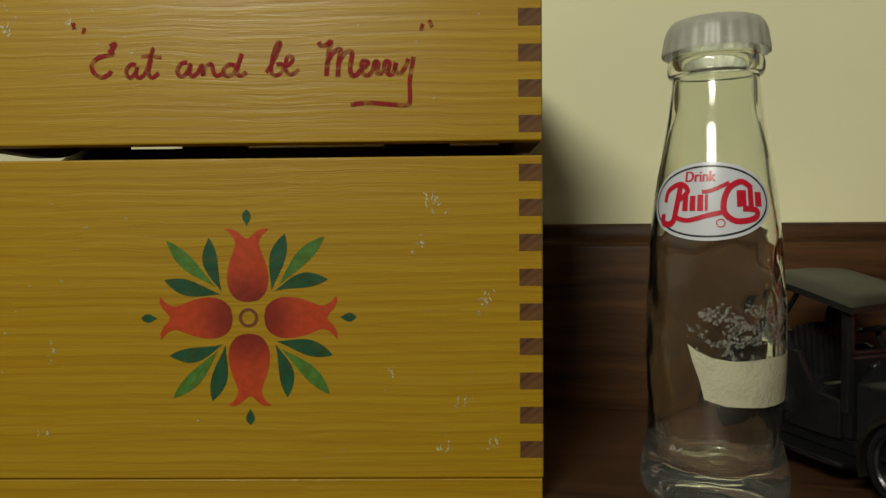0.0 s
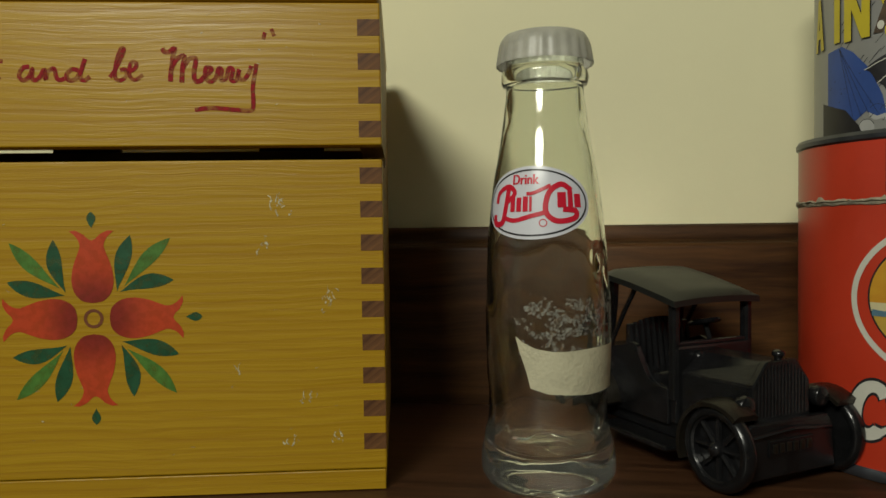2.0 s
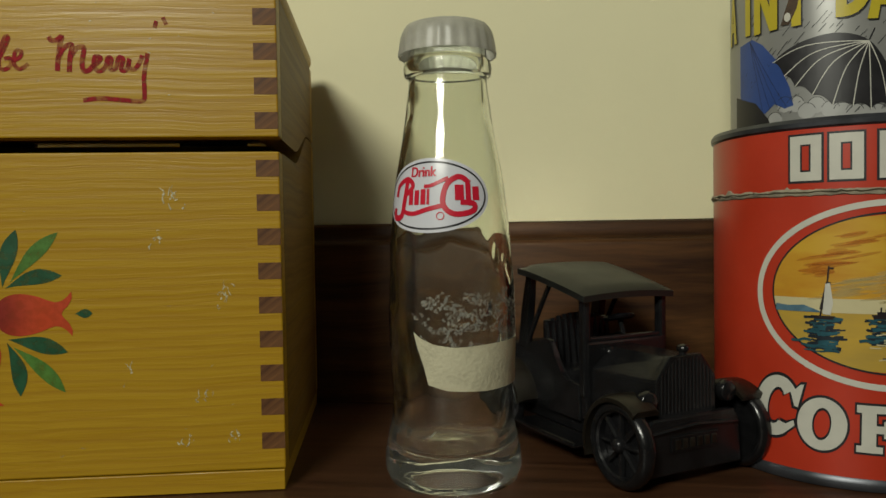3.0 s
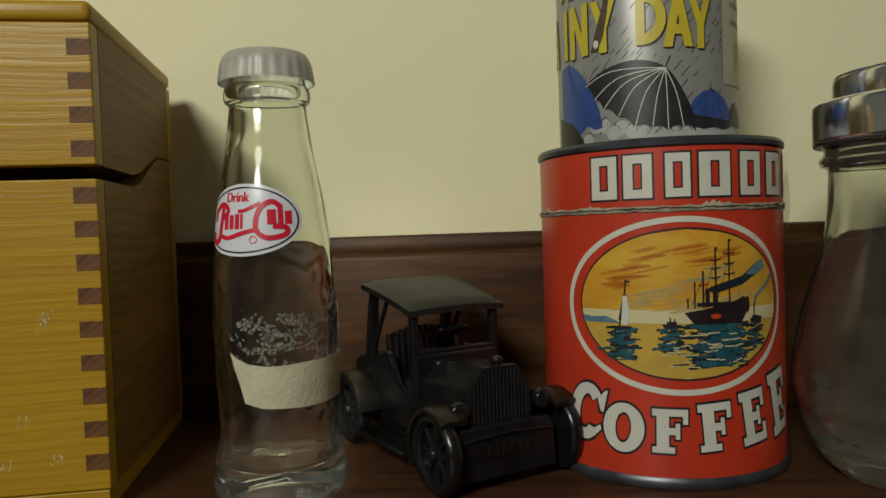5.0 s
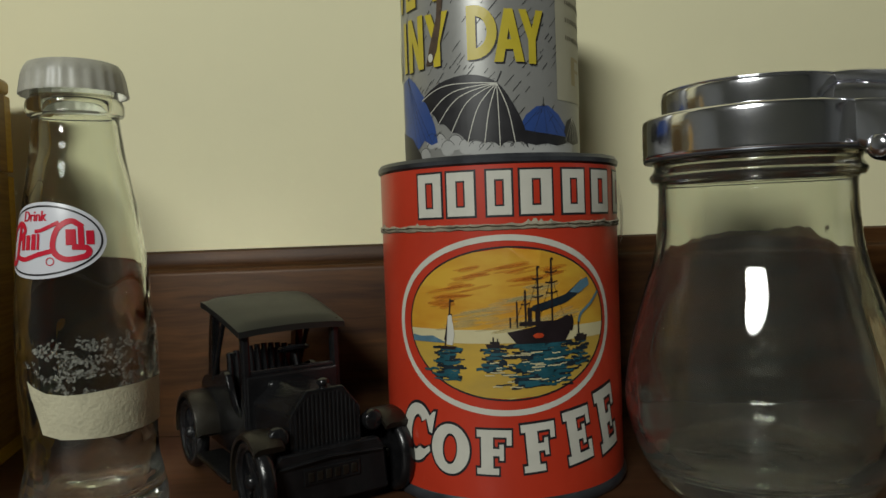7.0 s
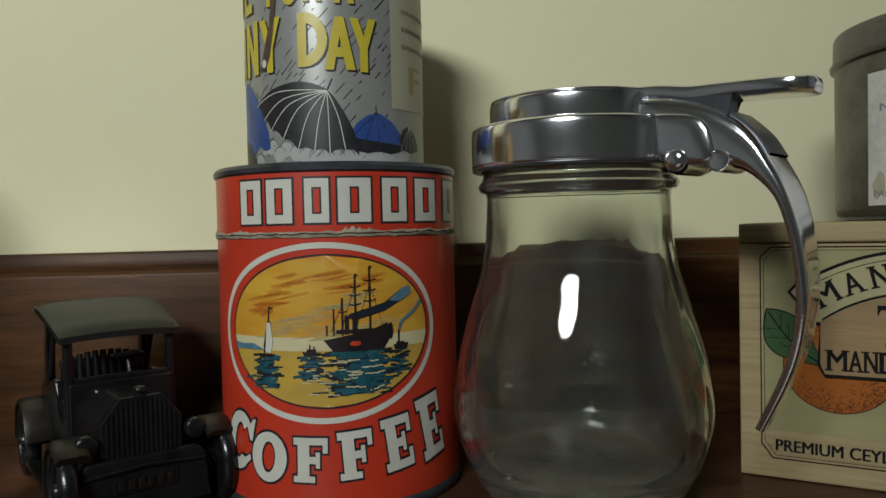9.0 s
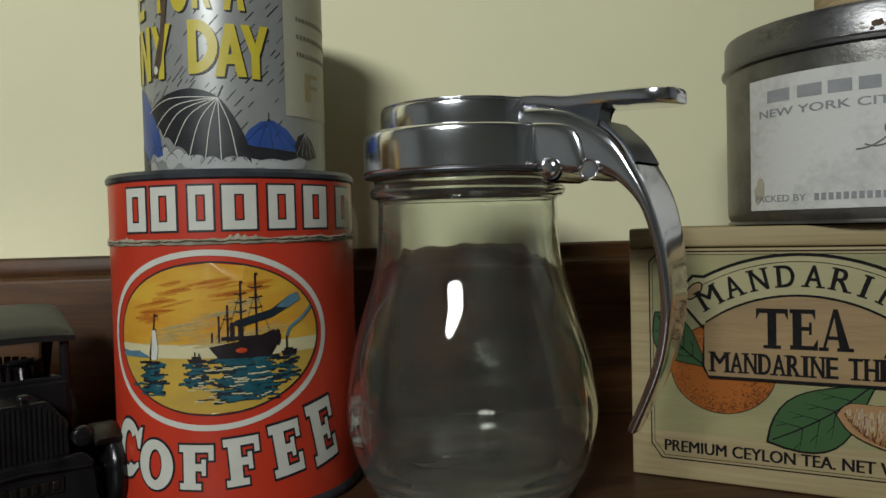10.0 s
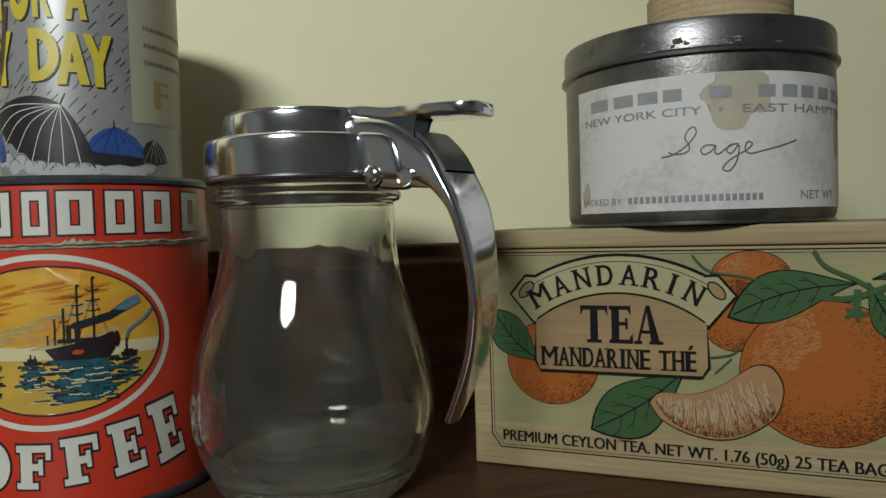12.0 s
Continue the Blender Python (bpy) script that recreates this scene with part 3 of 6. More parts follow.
part("bumper_board", prism([(HOODX - 0.0150, 0.0030), (HOODX + 0.0150, 0.0030), (HOODX + 0.0142, 0.0140), (HOODX + 0.0125, 0.0160), (HOODX - 0.0125, 0.0160), (HOODX - 0.0142, 0.0140)], 0.0022, "y", -0.0250, 0.0005), CAST, car)
part("bumper_ridge", tube([(HOODX - 0.0135, -0.0250, 0.0128), (HOODX, -0.0256, 0.0140), (HOODX + 0.0135, -0.0250, 0.0128)], 0.0005), CAST, car)
plate = part("number_plate", block(HOODX - 0.0072, HOODX + 0.0072, -0.0254, -0.0246, 0.0080, 0.0118, 0.0002), CAST, car)
for i in range(6):
    part("raised_mark", block(HOODX - 0.0062 + 0.0022 * i, HOODX - 0.0048 + 0.0022 * i, -0.0257, -0.0252, 0.0088, 0.0110, 0.0002), BRASSY, plate)
for sx in (-1, 1):
    lampm = part("headlight", lathe(smooth_profile([(0.0, -0.0020), (0.0020, -0.0014), (0.0026, 0.0), (0.0025, 0.0010), (0.0020, 0.0016), (0.0, 0.0020)], 4), 24), CAST, car, smooth=True, at=pose(HOODX + sx * 0.0122, -0.0225, 0.0198, 90, 0, 0))
    for y in (-0.0195, 0.0330):
        w = part("wheel", lathe(smooth_profile([(0.0078, -0.0017), (0.0090, -0.0019), (0.0098, -0.0010), (0.0100, 0.0), (0.0098, 0.0010), (0.0090, 0.0019), (0.0078, 0.0017), (0.0074, 0.0), (0.0078, -0.0017)], 3), 44), CAST, car, smooth=True,
                 at=pose(sx * 0.0178, y, 0.0100, 0, 90, 0))
        part("rim", lathe([(0.0072, -0.0008), (0.0082, -0.0017), (0.0084, 0.0), (0.0082, 0.0017), (0.0072, 0.0008), (0.0072, -0.0008)], 36), CAST, w, smooth=True)
        part("backing_disc", lathe([(0.0, -0.0010 * sx), (0.0080, -0.0010 * sx), (0.0080, -0.0014 * sx), (0.0, -0.0014 * sx)], 36), CAST, w)
        part("hub", lathe(smooth_profile([(0.0, -0.0026), (0.0012, -0.0022), (0.0018, -0.0012), (0.0018, 0.0012), (0.0012, 0.0022), (0.0, 0.0026)], 2), 16), CAST, w, smooth=True)
        for k in range(8):
            a = math.pi * k / 4
            part("spoke", tube([(0.0012 * math.cos(a), 0.0012 * math.sin(a), 0), (0.0076 * math.cos(a), 0.0076 * math.sin(a), 0)], 0.0007, 6, (1.2, 0.9)), CAST, w)
for y in (-0.0195, 0.0330):
    part("axle", tube([(-0.0170, y, 0.0100), (0.0170, y, 0.0100)], 0.0011), CAST, car)

# ---- handle and thumb lever of the syrup dispenser ----
HD = pose(0, 0, 0, 0, 0, -57)


def strap(path):
    """A band swept along (reach, height, half thickness, half width), with rounded edges."""
    P = smooth_profile(path, 5)
    bm = bmesh.new()
    rings = []
    for i, (a, b, th, hw) in enumerate(P):
        p, q = P[max(i - 1, 0)], P[min(i + 1, len(P) - 1)]
        dx, dz = q[0] - p[0], q[1] - p[1]
        n = math.hypot(dx, dz)
        nx, nz = -dz / n, dx / n
        rings.append([bm.verts.new((a + nx * th * math.copysign(abs(math.sin(k)) ** 0.5, math.sin(k)), hw * math.copysign(abs(math.cos(k)) ** 0.5, math.cos(k)), b + nz * th * math.copysign(abs(math.sin(k)) ** 0.5, math.sin(k))))
                      for k in (math.pi * s / 8 for s in range(16))])
    for a, b in zip(rings, rings[1:]):
        for i in range(16):
            bm.faces.new((a[i], a[(i + 1) % 16], b[(i + 1) % 16], b[i]))
    bm.faces.new(rings[0][::-1])
    bm.faces.new(rings[-1])
    return bm


def casting(rows):
    """A tapering bar lofted through rows of (outer reach, height, inner reach, height, half width)."""
    bm = bmesh.new()
    rings = []
    for a0, z0, a1, z1, hw in smooth_profile(rows, 6):
        ring = []
        for k in (2 * math.pi * (i + 0.5) / 24 for i in range(24)):
            s, c = (math.copysign(abs(f) ** 0.42, f) for f in (math.sin(k), math.cos(k)))
            ring.append(bm.verts.new(((a0 + a1) / 2 + (a0 - a1) / 2 * s, hw * (0.22 + 1.22 * c), (z0 + z1) / 2 + (z0 - z1) / 2 * s)))
        rings.append(ring)
    for p, q in zip(rings, rings[1:]):
        for i in range(24):
            bm.faces.new((p[i], p[(i + 1) % 24], q[(i + 1) % 24], q[i]))
    bm.faces.new(rings[0][::-1])
    bm.faces.new(rings[-1])
    return bm


handle = part("handle", casting([(0.0190, 0.0962, 0.0200, 0.0812, 0.0068), (0.0255, 0.0955, 0.0262, 0.0806, 0.0070), (0.0335, 0.0934, 0.0330, 0.0797, 0.0070), (0.0407, 0.0890, 0.0385, 0.0786, 0.0070), (0.0448, 0.0848, 0.0425, 0.0772, 0.0069),
                                  (0.0475, 0.0800, 0.0457, 0.0747, 0.0068), (0.0502, 0.0745, 0.0482, 0.0716, 0.0065), (0.0520, 0.0690, 0.0497, 0.0676, 0.0060), (0.0534, 0.0625, 0.0509, 0.0618, 0.0052), (0.0541, 0.0560, 0.0515, 0.0558, 0.0046),
                                  (0.0541, 0.0497, 0.0515, 0.0497, 0.0042), (0.0525, 0.0408, 0.0502, 0.0410, 0.0036), (0.0497, 0.0330, 0.0477, 0.0337, 0.0030), (0.0445, 0.0225, 0.0429, 0.0233, 0.0019)]),
              CHROME, syrup, "curved chrome handle", True, HD)
lever = part("thumb_lever", strap([(0.0150, 0.0972, 0.0012, 0.0058), (0.0240, 0.0964, 0.0016, 0.0060), (0.0310, 0.0952, 0.0018, 0.0058), (0.0370, 0.0949, 0.0018, 0.0060), (0.0430, 0.0946, 0.0017, 0.0068), (0.0490, 0.0943, 0.0017, 0.0070), (0.0522, 0.0941, 0.0017, 0.0066), (0.0542, 0.0940, 0.0017, 0.0054), (0.0553, 0.0940, 0.0015, 0.0036), (0.0557, 0.0940, 0.0008, 0.0014)]),
             CHROME, syrup, "chrome thumb lever", True, HD)
# chrome web under the lever, its black reflection put in as dark metal
part("lever_web", prism([(0.0240, 0.0958), (0.0345, 0.0944), (0.0425, 0.0946), (0.0394, 0.0925), (0.0394, 0.0886), (0.0350, 0.0900), (0.0240, 0.0935)], 0.0065, "y", -0.0055, 0.0005), TIN_DARK, syrup, "chrome web coloured dark for its black reflection", at=HD)
# dark strip laid over the handle's back: the blackness there painted as colour
bm = bmesh.new()
strip_path = smooth_profile([(0.0398, 0.0900), (0.0427, 0.0873), (0.0450, 0.0847), (0.0468, 0.0817), (0.0474, 0.0806)], 5)
edges = [[bm.verts.new((a + 0.00022 + d, y, z + 0.00022 + d)) for d in (0.0, -0.0006) for y in (-0.0048, 0.0074)] for a, z in strip_path]
for p, q in zip(edges, edges[1:]):
    for i, j in ((0, 1), (1, 3), (3, 2), (2, 0)):
        bm.faces.new((p[i], p[j], q[j], q[i]))
part("handle_dark_strip", bm, TIN_DARK, syrup, "dark strip", at=HD)
for sy in (-1, 1):
    # rounded boss where the casting leaves the collar
    bm = bmesh.new()
    bmesh.ops.create_uvsphere(bm, u_segments=28, v_segments=16, radius=1)
    for v in bm.verts:
        x, y, z = (math.copysign(abs(c) ** 0.6, c) for c in v.co)
        v.co = (0.0292 + 0.0075 * x - 0.0012 * z, sy * 0.0068 + 0.0013 * y, 0.0852 + 0.0056 * z - 0.0010 * x)
    part("boss", bm, CHROME, syrup, smooth=True, at=HD)
    part("rivet", lathe(smooth_profile([(0.0025, 0.0), (0.0023, 0.0009), (0.0014, 0.0015), (0.0, 0.0017)], 3), 24), CHROME, syrup, smooth=True, at=HD @ pose(0.0290, sy * 0.0078, 0.0806, 90 if sy < 0 else -90, 0, 0))
for name, a, z, r in (("pivot_lobe", 0.0292, 0.0802, 0.0028), ("spring_lobe", 0.0380, 0.0797, 0.0023)):
    part(name, lathe(smooth_profile([(0.0, -0.0060), (r * 0.5, -0.0058), (r * 0.85, -0.0050), (r, -0.0036), (r, 0.0066), (r * 0.8, 0.0073), (0.0, 0.0074)], 3), 28), CHROME, syrup, smooth=True, at=HD @ pose(a, 0, z, 90, 0, 0))

# ---- printed and painted work: flat shapes, laid on or wrapped round a surface ----
RED_PAINT = material("red_brush_paint", (0.28, 0.018, 0.022), 0.75, spec=0.15, vary=0.35, scale=900)
TULIP = material("tulip_red_paint", (0.60, 0.062, 0.012), 0.38, vary=0.12, scale=120)
LEAF_DARK = material("dark_green_paint", (0.012, 0.080, 0.032), 0.4, vary=0.3, scale=260)
LEAF_LIGHT = material("light_green_paint", (0.075, 0.20, 0.028), 0.4, vary=0.35, scale=260)
RING_BROWN = material("brown_paint", (0.16, 0.045, 0.012), 0.45)
SCUFF = material("pale_scuffs", (0.58, 0.53, 0.34), 0.6, vary=0.3, scale=900)


def worn(m, least, scale):
    """Lets the ground show through where paint has rubbed thin."""
    nt = m.node_tree
    tc, n, ramp = (nt.nodes.new("ShaderNode" + k) for k in ("TexCoord", "TexNoise", "MapRange"))
    n.inputs["Scale"].default_value, n.inputs["Detail"].default_value = scale, 5.0
    for key, value in (("From Min", 0.40), ("From Max", 0.58), ("To Min", least), ("To Max", 1.0)):
        ramp.inputs[key].default_value = value
    nt.links.new(tc.outputs["Object"], n.inputs["Vector"])
    nt.links.new(n.outputs["Fac"], ramp.inputs["Value"])
    nt.links.new(ramp.outputs["Result"], nt.nodes["Principled BSDF"].inputs["Alpha"])


worn(SCUFF, 0.0, 1500)
worn(RED_PAINT, 0.35, 420)
worn(TULIP, 0.82, 500)
worn(LEAF_DARK, 0.75, 500)
worn(LEAF_LIGHT, 0.72, 500)
LABEL_WHITE = material("white_enamel", (0.60, 0.61, 0.66), 0.3, vary=0.04)
LABEL_RED = material("crimson_enamel", (0.55, 0.012, 0.035), 0.3, vary=0.08)
RESIDUE = material("grey_glue_residue", (0.34, 0.34, 0.29), 0.7, vary=0.4, scale=500, bump=0.6)
RESIDUE.node_tree.nodes["Principled BSDF"].inputs["Alpha"].default_value = 0.5
SKY = material("amber_sky_print", (0.56, 0.33, 0.028), 0.38, dark=(0.47, 0.20, 0.014), scale=50, stretch=(1, 1, 3.5))
HAZE = material("pale_horizon_print", (0.56, 0.50, 0.29), 0.38, vary=0.12, scale=90)
SEA = material("golden_water_print", (0.50, 0.32, 0.04), 0.38, dark=(0.40, 0.27, 0.05), scale=80, stretch=(1, 1, 4))
INK = material("blue_black_ink", (0.012, 0.022, 0.032), 0.38, vary=0.4, scale=300)
TEAL = material("teal_ink", (0.018, 0.095, 0.125), 0.38, vary=0.5, scale=300)
SMOKE_BLUE = material("blue_grey_ink", (0.10, 0.20, 0.27), 0.38, vary=0.4, scale=250)
HULL = material("black_brown_ink", (0.016, 0.010, 0.012), 0.38, vary=0.3, scale=300)
YELLOW = material("yellow_print", (0.52, 0.42, 0.03), 0.36, vary=0.1, scale=150)
BLUE = material("blue_print", (0.032, 0.075, 0.27), 0.36, vary=0.2, scale=120)
CREAM = material("cream_print_panel", (0.40, 0.38, 0.28), 0.4, vary=0.06, scale=120)
RUST = material("rust_brown_scratch", (0.09, 0.055, 0.03), 0.7, vary=0.5, scale=500, bump=0.5)
GREY_INK = material("faded_grey_ink", (0.23, 0.23, 0.235), 0.6, vary=0.25, scale=500)
STAIN = material("tan_paper_stain", (0.47, 0.40, 0.22), 0.7, vary=0.25, scale=240)
STAIN.node_tree.nodes["Principled BSDF"].inputs["Alpha"].default_value = 0.42
TEA_GREEN = material("pale_green_print_on_wood", (0.285, 0.260, 0.118), 0.6, dark=(0.215, 0.198, 0.085), scale=160, stretch=(0.15, 1, 1), bump=0.2)
TEA_CREAM = material("cream_print_on_wood", (0.335, 0.298, 0.150), 0.55, vary=0.12, scale=160, stretch=(0.15, 1, 1), bump=0.2)
PEACH = material("peach_print_on_wood", (0.310, 0.202, 0.086), 0.55, vary=0.30, scale=160, stretch=(0.12, 1, 1), bump=0.2)
ORANGE = material("orange_peel_print", (0.295, 0.086, 0.008), 0.6, dark=(0.165, 0.038, 0.004), scale=110, second=0.8, spec=0.25)
ORANGE_DEEP = material("deep_orange_shading_print", (0.085, 0.026, 0.006), 0.6, vary=0.5, scale=500, second=0.8, spec=0.2)
ORANGE_PALE = material("pale_orange_print", (0.345, 0.150, 0.036), 0.55, vary=0.25, scale=300, second=0.6)
SLICE = material("segment_flesh_print", (0.300, 0.165, 0.062), 0.55, vary=0.38, scale=420, second=0.6)
PITH = material("cream_pith_print", (0.380, 0.319, 0.213), 0.55, vary=0.15, scale=420)
LEAF_PRINT = material("green_leaf_print", (0.040, 0.088, 0.030), 0.6, dark=(0.006, 0.026, 0.009), scale=170, second=0.9, spec=0.2)
TEA_INK = material("soft_black_ink", (0.012, 0.011, 0.011), 0.85, vary=0.5, scale=400, spec=0.15)


def curve_pts(pts, steps=6):
    return smooth_profile(pts, steps)


def ellipse(cx, cy, rx, ry, n=48, turn=0.0, a0=0.0, a1=360.0):
    c, s = math.cos(radians(turn)), math.sin(radians(turn))
    out = []
    full = abs(a1 - a0) >= 360
    for i in range(n if full else n + 1):
        a = radians(a0 + (a1 - a0) * i / n)
        x, y = rx * math.cos(a), ry * math.sin(a)
        out.append((cx + x * c - y * s, cy + x * s + y * c))
    return out


def ribbon(pts, w, steps=6, taper=False):
    """A brush line: quads along a smooth curve."""
    P = curve_pts(pts, steps) if steps > 1 else list(pts)
    left, right = [], []
    for i, (x, y) in enumerate(P):
        p, q = P[max(i - 1, 0)], P[min(i + 1, len(P) - 1)]
        dx, dy = q[0] - p[0], q[1] - p[1]
        n = math.hypot(dx, dy) or 1
        k = w / 2 * ((1 - 0.75 * i / (len(P) - 1)) if taper else 1)
        left.append((x - dy / n * k, y + dx / n * k))
        right.append((x + dy / n * k, y - dx / n * k))
    return [[left[i], right[i], right[i + 1], left[i + 1]] for i in range(len(P) - 1)]


def band(cx, cy, rx, ry, w, n=72, a0=0.0, a1=360.0):
    A, B = ellipse(cx, cy, rx, ry, n, 0, a0, a1 - (0 if a1 - a0 < 360 else 0)), ellipse(cx, cy, rx - w, ry - w, n, 0, a0, a1)
    full = abs(a1 - a0) >= 360
    return [[A[i], A[(i + 1) % len(A)], B[(i + 1) % len(B)], B[i]] for i in range(len(A) if full else len(A) - 1)]


def rect(x0, x1, y0, y1):
    return [(x0, y0), (x1, y0), (x1, y1), (x0, y1)]


def moved(shapes, dx=0.0, dy=0.0, turn=0.0, k=1.0, ky=None, shear=0.0):
    c, s = math.cos(radians(turn)), math.sin(radians(turn))
    ky = k if ky is None else ky
    return [[((x * k + shear * y) * c - y * ky * s + dx, (x * k + shear * y) * s + y * ky * c + dy) for x, y in sh] for sh in shapes]


def words(text, x0, x1, y0, y1, bold=0.0, shear=0.0):
    """Lettering in the built-in face, fitted to a rectangle."""
    cu = bpy.data.curves.new("lettering", "FONT")
    cu.body, cu.shear, cu.resolution_u = text, shear, 4
    ob = bpy.data.objects.new("lettering", cu)
    me = ob.to_mesh()
    co = [v.co[:2] for v in me.vertices]
    xs, ys = [c[0] for c in co], [c[1] for c in co]
    kx, ky = (x1 - x0) / (max(xs) - min(xs)), (y1 - y0) / (max(ys) - min(ys))
    out = [[(x0 + (co[i][0] - min(xs)) * kx, y0 + (co[i][1] - min(ys)) * ky) for i in p.vertices] for p in me.polygons]
    ob.to_mesh_clear()
    bpy.data.objects.remove(ob)
    bpy.data.curves.remove(cu)
    d = bold * (y1 - y0) * 2.5
    return out + moved(out, d) + moved(out, -d) if bold else out


def sheet(shapes, step=0.0, vstep=0.0, weld=False):
    """Flat shapes as one mesh in x and z, cut into strips where they are to be bent."""
    bm = bmesh.new()
    for k, sh in enumerate(shapes):
        vs = [bm.verts.new((x, (k % 40) * 5e-7, y)) for x, y in sh]
        try:
            bm.faces.new(vs)
        except ValueError:
            pass
    if weld:
        for v in bm.verts:
            v.co.y = 0
        bmesh.ops.remove_doubles(bm, verts=bm.verts[:], dist=1e-6)
    big = [f for f in bm.faces if len(f.verts) > 4]
    if big:
        bmesh.ops.triangulate(bm, faces=big)
    for axis, st in ((0, step), (2, vstep)):
        if not st or not bm.verts:
            continue
        lo, hi = min(v.co[axis] for v in bm.verts), max(v.co[axis] for v in bm.verts)
        k = math.floor(lo / st) + 1
        while k * st < hi:
            co, no = [0, 0, 0], [0, 0, 0]
            co[axis], no[axis] = k * st, 1
            bmesh.ops.bisect_plane(bm, geom=bm.verts[:] + bm.edges[:] + bm.faces[:], plane_co=co, plane_no=no, dist=1e-8)
            k += 1
    return bm


def print_on(name, shapes, mat, parent, lift, label="", y=0.0, weld=False):
    """Shapes laid on a flat front that faces -y."""
    bm = sheet(shapes, weld=weld)
    for v in bm.verts:
        v.co.y = y - lift - v.co.y
    me = flat_mesh(name, bm, mat, Vector((0, -1, 0)))
    ob = new(name, me)
    ob.parent = parent
    if label:
        ob["label"] = label
    return ob


def flat_mesh(name, bm, mat, out):
    for f in bm.faces:
        f.normal_update()
        if (f.normal.dot(out) if out else f.normal.dot(Vector((f.calc_center_median().x, f.calc_center_median().y, 0)))) < 0:
            f.normal_flip()
    me = bpy.data.meshes.new(name)
    bm.to_mesh(me)
    bm.free()
    me.materials.append(mat)
    if not out:
        me.polygons.foreach_set("use_smooth", [True] * len(me.polygons))
    return me


def wrap_on(name, shapes, mat, parent, radius, middle, lift, label="", step=0.0018, vstep=0.0):
    """Shapes bent round an upright axis; radius is a number or a function of height, middle the bearing of x = 0."""
    at = radius if callable(radius) else (lambda z: radius)
    r0 = radius(0.066) if callable(radius) else radius
    bm = sheet(shapes, step, vstep)
    for v in bm.verts:
        a = radians(middle) + v.co.x / r0
        r = at(v.co.z) + lift + v.co.y
        v.co.x, v.co.y = r * math.cos(a), r * math.sin(a)
    ob = new(name, flat_mesh(name, bm, mat, None))
    ob.parent = parent
    if label:
        ob["label"] = label
    return ob


# -- recipe box: tulips, leaves and handwriting --
FX, FZ = -0.0001, 0.0418
side = curve_pts([(0.0, 0.0036), (0.0024, 0.0041), (0.0041, 0.0060), (0.0047, 0.0088), (0.0042, 0.0122), (0.0031, 0.0152), (0.0027, 0.0168), (0.0034, 0.0186), (0.0050, 0.0201)], 5)
side += curve_pts([(0.0036, 0.0202), (0.0020, 0.0194), (0.0008, 0.0183), (0.0, 0.0179)], 4)
tulip = [side + [(-x, y) for x, y in side[-2:0:-1]]]
# the red deepens towards the flower's heart
nt = TULIP.node_tree
tc = nt.nodes.new("ShaderNodeTexCoord")
off, length = nt.nodes.new("ShaderNodeVectorMath"), nt.nodes.new("ShaderNodeVectorMath")
off.operation, length.operation = "SUBTRACT", "LENGTH"
off.inputs[1].default_value = (FX, 0, FZ)
nt.links.new(tc.outputs["Object"], off.inputs[0])
nt.links.new(off.outputs[0], length.inputs[0])
fade = nt.nodes.new("ShaderNodeMapRange")
fade.interpolation_type = "SMOOTHSTEP"
fade.inputs["From Min"].default_value, fade.inputs["From Max"].default_value = 0.0045, 0.0135
nt.links.new(length.outputs["Value"], fade.inputs["Value"])
mix = nt.nodes.new("ShaderNodeMix")
mix.data_type = "RGBA"
mix.inputs["A"].default_value, mix.inputs["B"].default_value = (0.21, 0.018, 0.010, 1), (0.46, 0.050, 0.012, 1)
nt.links.new(fade.outputs["Result"], mix.inputs["Factor"])
nt.links.new(mix.outputs["Result"], nt.nodes["Principled BSDF"].inputs["Base Color"])


def blade(x0, y0, x1, y1, w, bend=0.0):
    """A pointed leaf from its root to its tip."""
    dx, dy = x1 - x0, y1 - y0
    n = math.hypot(dx, dy)
    nx, ny = -dy / n, dx / n
    a, b = [], []
    for i in range(13):
        t = i / 12
        h = w * (math.sin(math.pi * t ** 1.35) ** 0.9)
        m = bend * math.sin(math.pi * t)
        a.append((x0 + dx * t + nx * (m + h), y0 + dy * t + ny * (m + h)))
        b.append((x0 + dx * t + nx * (m - h), y0 + dy * t + ny * (m - h)))
    return a + b[-2:0:-1]


for q in range(4):
    print_on("painted_tulip", moved(tulip, FX, FZ, 90 * q), TULIP, box, 0.00008, "red painted tulip", weld=True)
    print_on("painted_bud", moved([blade(0, 0.0207, 0, 0.0245, 0.0010)], FX, FZ, 90 * q), LEAF_DARK, box, 0.00008, "dark green bud")
    for sh in (blade(0.0054, 0.0062, 0.0086, 0.0190, 0.0018, 0.0004), blade(0.0060, 0.0060, 0.0182, 0.0086, 0.0017, 0.0010)):
        print_on("painted_leaf", moved([sh], FX, FZ, 90 * q), LEAF_DARK, box, 0.00008, "dark green leaf")
    print_on("painted_leaf", moved([blade(0.0070, 0.0072, 0.0176, 0.0183, 0.0016, 0.0005)], FX, FZ, 90 * q), LEAF_LIGHT, box, 0.00008, "light green leaf")
print_on("painted_ring", band(FX, FZ, 0.0022, 0.0022, 0.0007, 32), RING_BROWN, box, 0.00008, "small brown ring")


def pen(*strokes, w=0.00075):
    """Handwriting in tenths of a millimetre from the lower left of the word line."""
    out = []
    for st in strokes:
        out += ribbon([(HWX + x * 1.16e-4, HWZ + y * 1e-4) for x, y in st], w)
    return out


